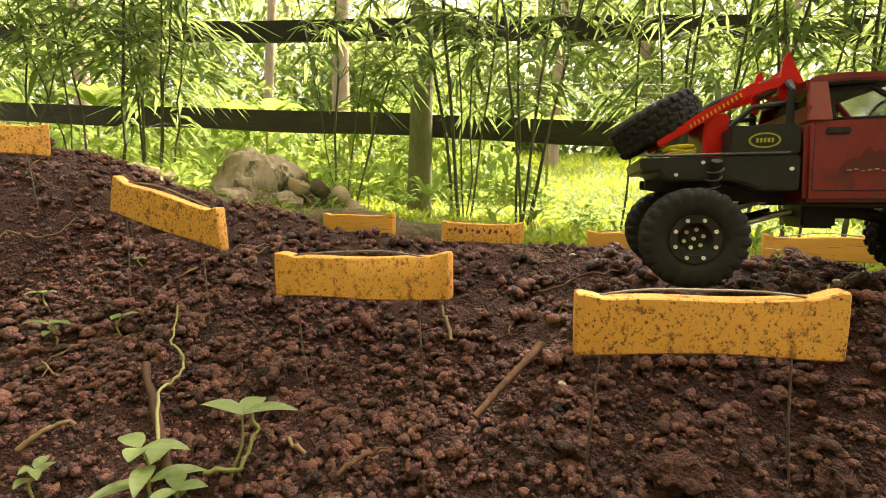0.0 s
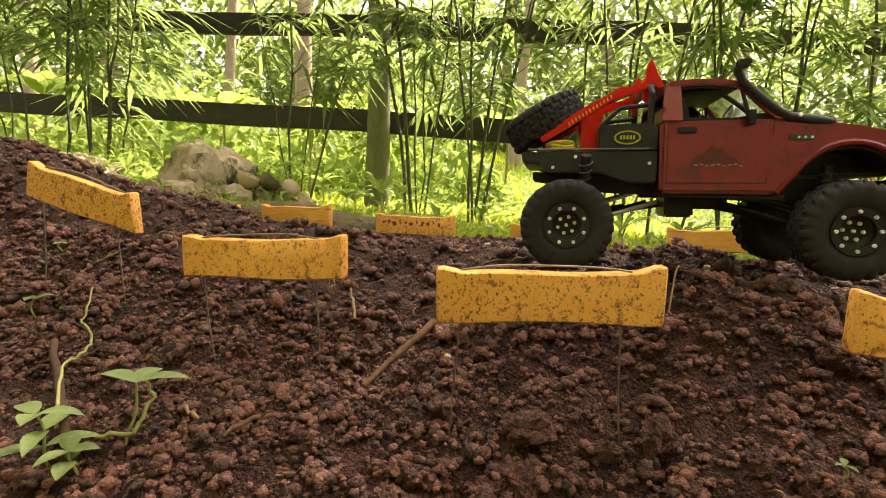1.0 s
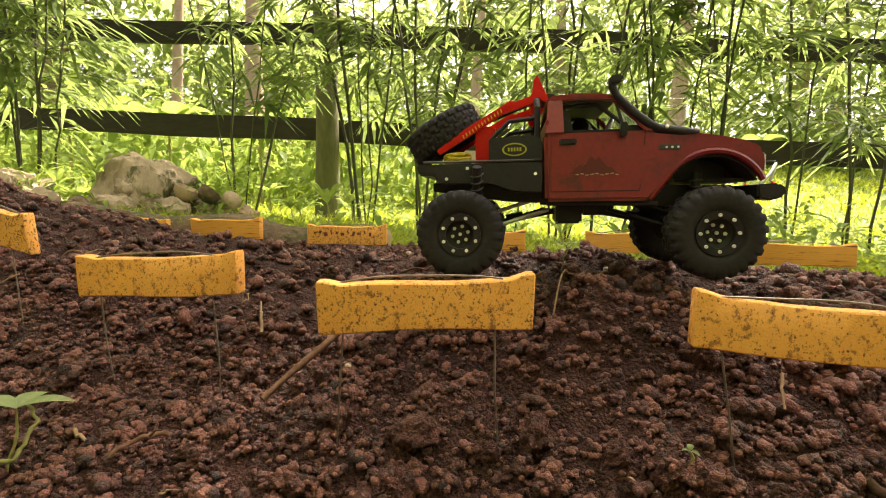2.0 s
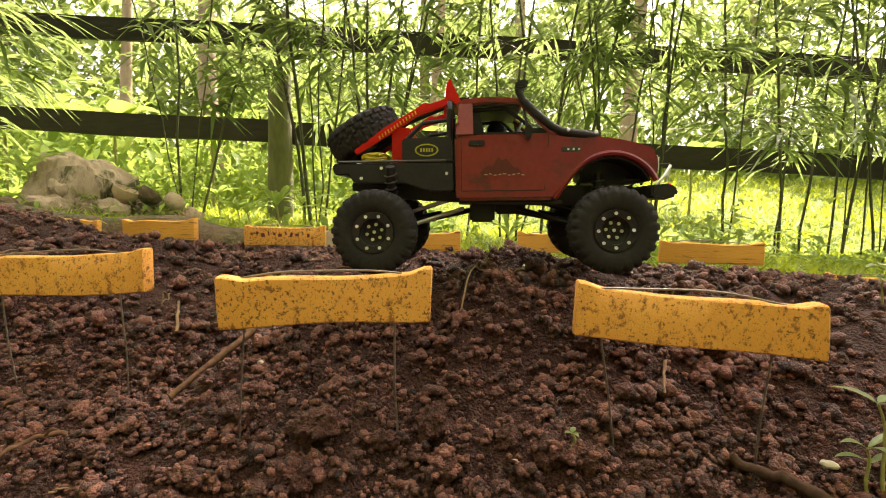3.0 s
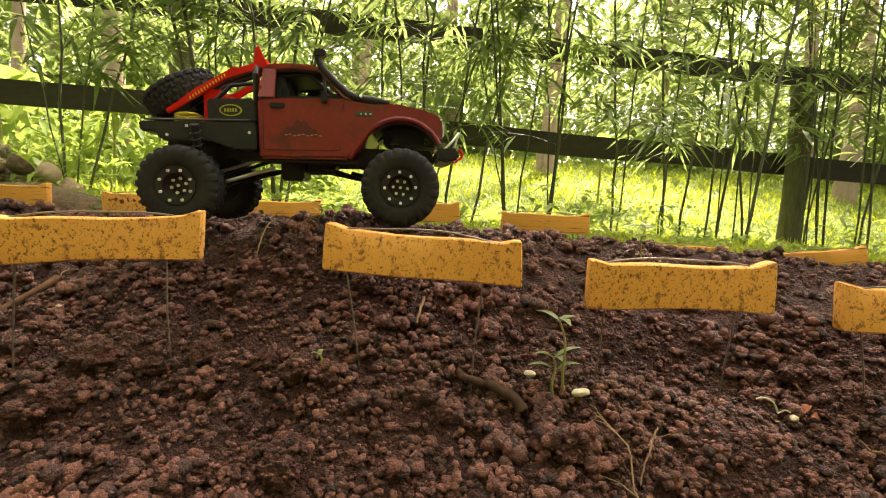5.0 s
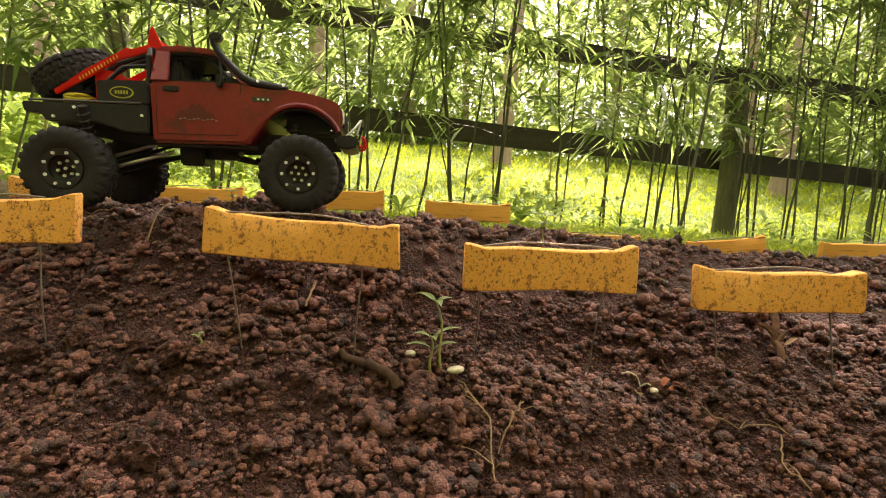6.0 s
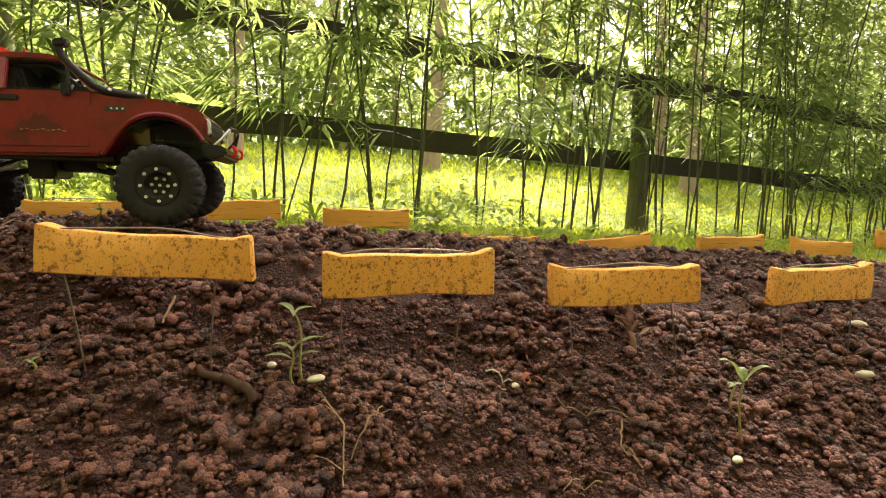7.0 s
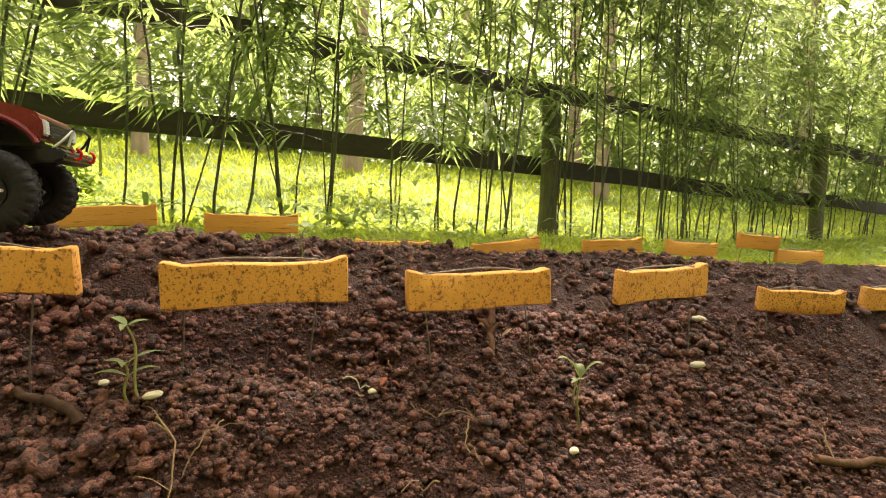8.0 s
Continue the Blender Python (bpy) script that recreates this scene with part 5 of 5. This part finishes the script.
for k in range(16):
    x = r.uniform(-2.6, 0.2)
    y = r.uniform(2.3, 3.7)
    rosette("lawn_weed", x, y, r.randint(5, 9), r.uniform(0.10, 0.24), r.uniform(0.02, 0.045), 940 + k, "bright green broad-leaved weed growing in the lawn", "weed", "weeds in the lawn", BRIGHT, up=r.uniform(0.8, 1.4), stem=r.uniform(0.02, 0.2))
for k, (x, y, s_, l) in enumerate(((-1.75, 5.1, 0.72, 0.50), (-0.95, 5.2, 0.65, 0.45), (-3.6, 5.4, 0.9, 0.6), (1.1, 5.6, 0.7, 0.5), (-2.5, 4.9, 0.6, 0.5), (4.1, 5.0, 0.6, 0.5))):
    rosette("broadleaf_plant", x, y, 7, l, l * 0.42, 970 + k, "tall plant with large glowing yellow-green leaves", "plant", "plants behind the fence", BRIGHT, up=0.8, stem=s_)


# ---- seedlings, seeds, twigs and roots on the soil ----
def sprig(x, y, pairs, tall, ln, wd, seed, label, name="seedling", lean=(0.0, 0.0), fold=0.5, material=None, turns=None):
    """A seedling: a bent stem with opposite pointed leaves."""
    r = random.Random(seed)
    ob = thing(name, pose(x, y, top(x, y)), label, "seedling", "seedlings on the bed")
    bm = bmesh.new()
    pts = [Vector((lean[0] * t * t + 0.004 * math.sin(6 * t + seed), lean[1] * t * t, -0.01 + (tall + 0.01) * t)) for t in [i / 8 for i in range(9)]]
    tube(bm, pts, [0.0019 - 0.0008 * i / 8 for i in range(9)], 11)
    part("stem", bm, STEM, ob)
    for p in range(pairs):
        at = pts[8 - min(8, p * 2)]
        a0 = r.uniform(0, 3.1) if p else seed * 0.7
        for s_ in ((0, 1) if p else (0, 1, 2)):
            a = a0 + s_ * (math.pi if p else 2.3) + r.uniform(-0.3, 0.3)
            a = math.radians(turns[s_]) if turns and not p else a
            l, w = ln * r.uniform(0.75, 1.1) * (0.6 if s_ == 2 else 1), wd * r.uniform(0.85, 1.1)
            bm = bmesh.new()
            rows_ = []
            for i in range(8):
                t = i / 7
                half = 0.5 * w * (math.sin(math.pi * t ** 0.8) ** 0.85 if 0 < t < 1 else 0.03)
                z = l * (fold * t - 0.55 * fold * t * t - 0.12 * t * t)
                rows_.append([bm.verts.new((l * t, q * half, z + abs(q) * half * 0.3)) for q in (-1, -0.5, 0, 0.5, 1)])
            for u_, v_ in zip(rows_, rows_[1:]):
                for i in range(4):
                    bm.faces.new((u_[i], u_[i + 1], v_[i + 1], v_[i]))
            leaf = part("leaf", bm, material or WEED, ob)
            leaf.matrix_basis = Matrix.Translation(at) @ pose(0, 0, 0, 0, 0, math.degrees(a))
    return ob


GREENS = "pale green seedling with pointed leaves growing in the soil"
sprig(-0.200, 0.553, 1, 0.072, 0.068, 0.023, 4, GREENS, lean=(0.012, 0.0), fold=0.30, turns=(160, 12, 80))
sprig(-0.270, 0.540, 3, 0.058, 0.054, 0.022, 9, GREENS, lean=(-0.015, 0.0), fold=0.25)
sprig(-0.235, 0.520, 2, 0.030, 0.042, 0.018, 12, GREENS, fold=0.2)
sprig(-0.535, 0.765, 2, 0.030, 0.034, 0.014, 5, GREENS)
sprig(-0.600, 0.835, 1, 0.028, 0.026, 0.013, 6, GREENS)
sprig(-0.460, 0.790, 1, 0.030, 0.028, 0.015, 7, GREENS)
sprig(-0.405, 0.560, 2, 0.028, 0.030, 0.014, 8, GREENS)
sprig(0.732, 0.322, 1, 0.086, 0.040, 0.011, 3, "thin bean seedling with a pale curved stem", lean=(-0.012, 0.006), fold=0.5)
sprig(0.722, 0.328, 2, 0.045, 0.038, 0.010, 15, "thin bean seedling with a pale curved stem", lean=(-0.006, 0.004), fold=0.7)
sprig(1.190, 0.060, 1, 0.082, 0.034, 0.013, 13, "upright young seedling with two bright leaves", fold=2.1)
sprig(1.215, 0.085, 1, 0.040, 0.016, 0.006, 14, "small seedling with drooping leaves", fold=0.1)
sprig(0.463, 0.413, 1, 0.018, 0.014, 0.006, 16, "tiny green seedling just out of the soil")
sprig(-0.505, 0.918, 1, 0.012, 0.018, 0.010, 18, "small yellow-green leaf lying on the soil")
sprig(1.020, 0.560, 2, 0.055, 0.040, 0.020, 19, GREENS, lean=(0.01, 0.0))
sprig(0.500, 0.835, 2, 0.030, 0.026, 0.012, 22, GREENS)


def seed(x, y, ln, k, label="pale cream seed lying on the soil"):
    bm = bmesh.new()
    lump(bm, (0, 0, 0), (ln, ln * 0.58, ln * 0.44), k, 0.16, 3)
    ob = part("seed", bm, SEED)
    ob.matrix_basis = pose(x, y, top(x, y) + ln * 0.42 + 0.008, 0, 8, k * 53 % 180)
    return tagged(ob, label, "seed", "seeds on the bed")


for k, (x, y, l) in enumerate(((0.700, 0.350, 0.0085), (0.742, 0.308, 0.0105), (0.988, 0.241, 0.0085), (1.607, 0.103, 0.013), (1.474, 0.040, 0.012), (1.165, 0.045, 0.009), (0.549, 0.777, 0.009), (0.140, 0.640, 0.006), (0.240, 1.01, 0.006))):
    seed(x, y, l, k + 2)


def strand(name, pts, r0, r1, material, label, category, lift=0.004, branches=0, sd=1, stiff=False):
    """A twig or root laid over the ground along a few points of the plan."""
    r = random.Random(sd)
    path = []
    for (ax, ay, az), (bx, by, bz) in zip(pts, pts[1:]):
        for i in range(6):
            t = i / 6
            x, y = ax + (bx - ax) * t, ay + (by - ay) * t
            g = top(ax, ay) * (1 - t) + top(bx, by) * t if stiff else top(x, y)
            path.append(Vector((x + r.uniform(-1, 1) * 0.0012, y + r.uniform(-1, 1) * 0.0012, g + lift + 0.005 + az + (bz - az) * t)))
    lx, ly, lz = pts[-1]
    path.append(Vector((lx, ly, top(lx, ly) + lift + 0.003 + lz)))
    o = path[0].copy()
    n = len(path)
    bm = bmesh.new()
    tube(bm, [p - o for p in path], [(r0 + (r1 - r0) * i / (n - 1)) * (1 + 0.12 * math.sin(i * 2.3 + sd)) for i in range(n)], 12)
    for b in range(branches):
        k = r.randint(1, n - 2)
        p = path[k] - o
        q = p + Vector((r.uniform(-0.03, 0.03), r.uniform(-0.03, 0.03), r.uniform(0.004, 0.02)))
        tube(bm, [p, p.lerp(q, 0.5) + Vector((0, 0, 0.004)), q], [r1 * 0.9, r1 * 0.7, r1 * 0.4], 5)
    ob = part(name, bm, material)
    ob.matrix_basis = Matrix.Translation(o)
    return tagged(ob, label, category, "litter on the bed")


TW, RT = "dry brown twig lying on the soil", "thin pale dry root on the soil"
strand("twig", [(0.125, 0.690, 0.012), (0.040, 0.612, 0.004)], 0.0050, 0.0036, TWIG, TW, "twig", 0.006, 0, 1, True)
strand("twig", [(-0.362, 0.684, 0.01), (-0.267, 0.559, 0.004)], 0.0045, 0.0055, ROOT, "dark grey twig lying on the soil", "twig", 0.006, 0, 2, True)
strand("vine", [(-0.280, 0.565, 0.012), (-0.318, 0.632, 0.022), (-0.306, 0.664, 0.018), (-0.318, 0.690, 0.012), (-0.352, 0.723, 0.012), (-0.372, 0.783, 0.018)], 0.0019, 0.0012, STEM, "pale yellow creeping stem", "vine", 0.004, 0, 3)
strand("vine", [(-0.225, 0.545, 0.012), (-0.190, 0.548, 0.010), (-0.182, 0.572, 0.03), (-0.196, 0.580, 0.042)], 0.0024, 0.0018, STEM, "pale yellow creeping stem", "vine", 0.004, 0, 4)
strand("twig", [(0.621, 0.385, 0.003), (0.648, 0.352, 0.012), (0.674, 0.318, 0.004)], 0.0045, 0.0062, ROOT, "dark thick root lying on the soil", "root", 0.002, 0, 5)
strand("twig", [(0.603, 0.470, 0.02), (0.588, 0.446, 0.006)], 0.0018, 0.0014, STRAW, TW, "twig", 0.004, 0, 6)
strand("root", [(1.262, 0.290, 0.022), (1.225, 0.262, 0.034), (1.190, 0.230, 0.016), (1.172, 0.205, 0.0)], 0.0058, 0.0042, TWIG, "reddish brown root hanging from the bank", "root", 0.004, 2, 7)
strand("root", [(0.741, 0.274, 0.004), (0.752, 0.235, 0.01), (0.734, 0.188, 0.004)], 0.0010, 0.0007, STRAW, RT, "root", 0.004, 5, 8)
strand("root", [(0.803, 0.253, 0.01), (0.775, 0.232, 0.012), (0.752, 0.215, 0.004)], 0.0010, 0.0007, STRAW, RT, "root", 0.004, 2, 9)
strand("root", [(1.009, 0.184, 0.008), (1.040, 0.140, 0.012), (1.086, 0.102, 0.002)], 0.0010, 0.0007, STRAW, RT, "root", 0.004, 4, 10)
strand("root", [(1.514, -0.121, 0.01), (1.485, -0.146, 0.0)], 0.0010, 0.0007, STRAW, RT, "root", 0.004, 2, 11)
strand("twig", [(1.440, -0.135, 0.0), (1.545, -0.186, 0.004)], 0.006, 0.005, TWIG, TW, "twig", 0.005, 0, 12)
strand("root", [(0.393, 0.588, 0.004), (0.430, 0.640, 0.014), (0.530, 0.730, 0.006)], 0.0010, 0.0007, STRAW, RT, "root", 0.006, 2, 13)
strand("twig", [(0.015, 0.730, 0.004), (-0.001, 0.800, 0.012)], 0.0024, 0.0016, STRAW, TW, "twig", 0.004, 0, 14)
strand("twig", [(-0.158, 0.591, 0.006), (-0.120, 0.552, 0.002)], 0.0022, 0.0014, STRAW, TW, "twig", 0.004, 0, 15)
strand("twig", [(-0.047, 0.562, 0.004), (-0.070, 0.548, 0.008), (-0.093, 0.530, 0.002)], 0.0028, 0.002, TWIG, TW, "twig", 0.004, 1, 16)
strand("twig", [(-0.462, 0.610, 0.0), (-0.440, 0.620, 0.004), (-0.413, 0.632, 0.002)], 0.0036, 0.0022, STRAW, "flat piece of dry bark on the soil", "bark", 0.004, 0, 17)
strand("twig", [(0.160, 0.900, 0.004), (0.230, 0.890, 0.012), (0.300, 0.905, 0.004)], 0.0024, 0.0016, TWIG, TW, "twig", 0.006, 1, 18)
strand("root", [(0.958, 0.266, 0.008), (0.970, 0.256, 0.014), (0.984, 0.243, 0.010)], 0.0011, 0.0009, SEED, "pale sprouting root of a seed", "root", 0.004, 0, 21)
RUST = surf("rusty_dead_leaf", (0.16, 0.035, 0.012), (0.36, 0.10, 0.035), 0.7, 60, 300, 0.5, 0.0008, per="object")
for k, (x, y, turn) in enumerate(((1.006, 0.240, 20), (1.014, 0.229, 130), (0.999, 0.226, 250))):
    bm = bmesh.new()
    rows_ = [[bm.verts.new((0.016 * (i / 5 - 0.5), q * 0.0045 * math.sin(math.pi * (0.1 + 0.8 * i / 5)), 0.005 * math.sin(2.6 * i / 5) + abs(q) * 0.002)) for q in (-1, 0, 1)] for i in range(6)]
    for p, q in zip(rows_, rows_[1:]):
        for i in range(2):
            bm.faces.new((p[i], p[i + 1], q[i + 1], q[i]))
    ob = part("dead_leaf", bm, RUST)
    ob.matrix_basis = pose(x, y, top(x, y) + 0.012, 10 * k, -12, turn)
    tagged(ob, "curled rusty dead leaf beside a seed", "leaf", "litter on the bed")
r = random.Random(77)
for k in range(46):
    u, s_ = r.uniform(-0.6, 2.1), r.uniform(-0.32, 0.75)
    x, y = -0.1 + 0.93 * u + 0.366 * s_, 0.68 - 0.366 * u + 0.93 * s_
    a, l = r.uniform(0, 6.28), r.uniform(0.015, 0.05)
    strand("root", [(x, y, 0.002), (x + l * 0.5 * math.cos(a), y + l * 0.5 * math.sin(a), r.uniform(0.002, 0.010)), (x + l * math.cos(a + 0.5), y + l * math.sin(a + 0.5), 0.0)], 0.0010, 0.0006, STRAW if k % 3 else TWIG, RT, "root", 0.004, 1 if k % 4 == 0 else 0, 200 + k)
for k in range(60):
    u, s_ = r.uniform(-0.7, 1.8), r.uniform(0.12, 0.75)
    x, y = -0.1 + 0.93 * u + 0.366 * s_, 0.68 - 0.366 * u + 0.93 * s_
    a, l = r.uniform(0, 6.28), r.uniform(0.012, 0.035)
    strand("straw", [(x, y, 0.004), (x + l * 0.5 * math.cos(a), y + l * 0.5 * math.sin(a), r.uniform(0.005, 0.012)), (x + l * math.cos(a + 0.3), y + l * math.sin(a + 0.3), 0.004)], 0.0010, 0.0007, STRAW, "short bit of dry straw on the soil", "straw", 0.004, 0, 500 + k)
for k in range(34):
    u, s_ = r.uniform(-1.2, -0.3), r.uniform(-0.15, 0.6)
    x, y = -0.1 + 0.93 * u + 0.366 * s_, 0.68 - 0.366 * u + 0.93 * s_
    a, l = r.uniform(-0.7, 0.7) + (3.14 if k % 2 else 0), r.uniform(0.04, 0.11)
    strand("straw", [(x, y, 0.002), (x + l * 0.5 * math.cos(a), y + l * 0.5 * math.sin(a), r.uniform(0.004, 0.012)), (x + l * math.cos(a + 0.3), y + l * math.sin(a + 0.3), 0.003)], 0.0013, 0.0008, STRAW, "long dry straw lying on the soil", "straw", 0.004, 0, 300 + k)
for k in range(26):
    u, s_ = r.uniform(-0.6, 2.4), r.uniform(-0.25, 0.85)
    x, y = -0.1 + 0.93 * u + 0.366 * s_, 0.68 - 0.366 * u + 0.93 * s_
    bm = bmesh.new()
    l, w = r.uniform(0.012, 0.026), r.uniform(0.006, 0.012)
    rows_ = []
    for i in range(6):
        t = i / 5
        half = 0.5 * w * (math.sin(math.pi * t) ** 0.8 if 0 < t < 1 else 0.04)
        rows_.append([bm.verts.new((l * (t - 0.5), q * half, 0.004 * math.sin(3 * t + k) + abs(q) * half * 0.5)) for q in (-1, 0, 1)])
    for p, q in zip(rows_, rows_[1:]):
        for i in range(2):
            bm.faces.new((p[i], p[i + 1], q[i + 1], q[i]))
    ob = part("dry_leaf", bm, STRAW)
    ob.matrix_basis = pose(x, y, top(x, y) + 0.010, r.uniform(-25, 25), r.uniform(-25, 25), r.uniform(0, 360))
    tagged(ob, "small dry brown leaf on the soil", "leaf", "litter on the bed")
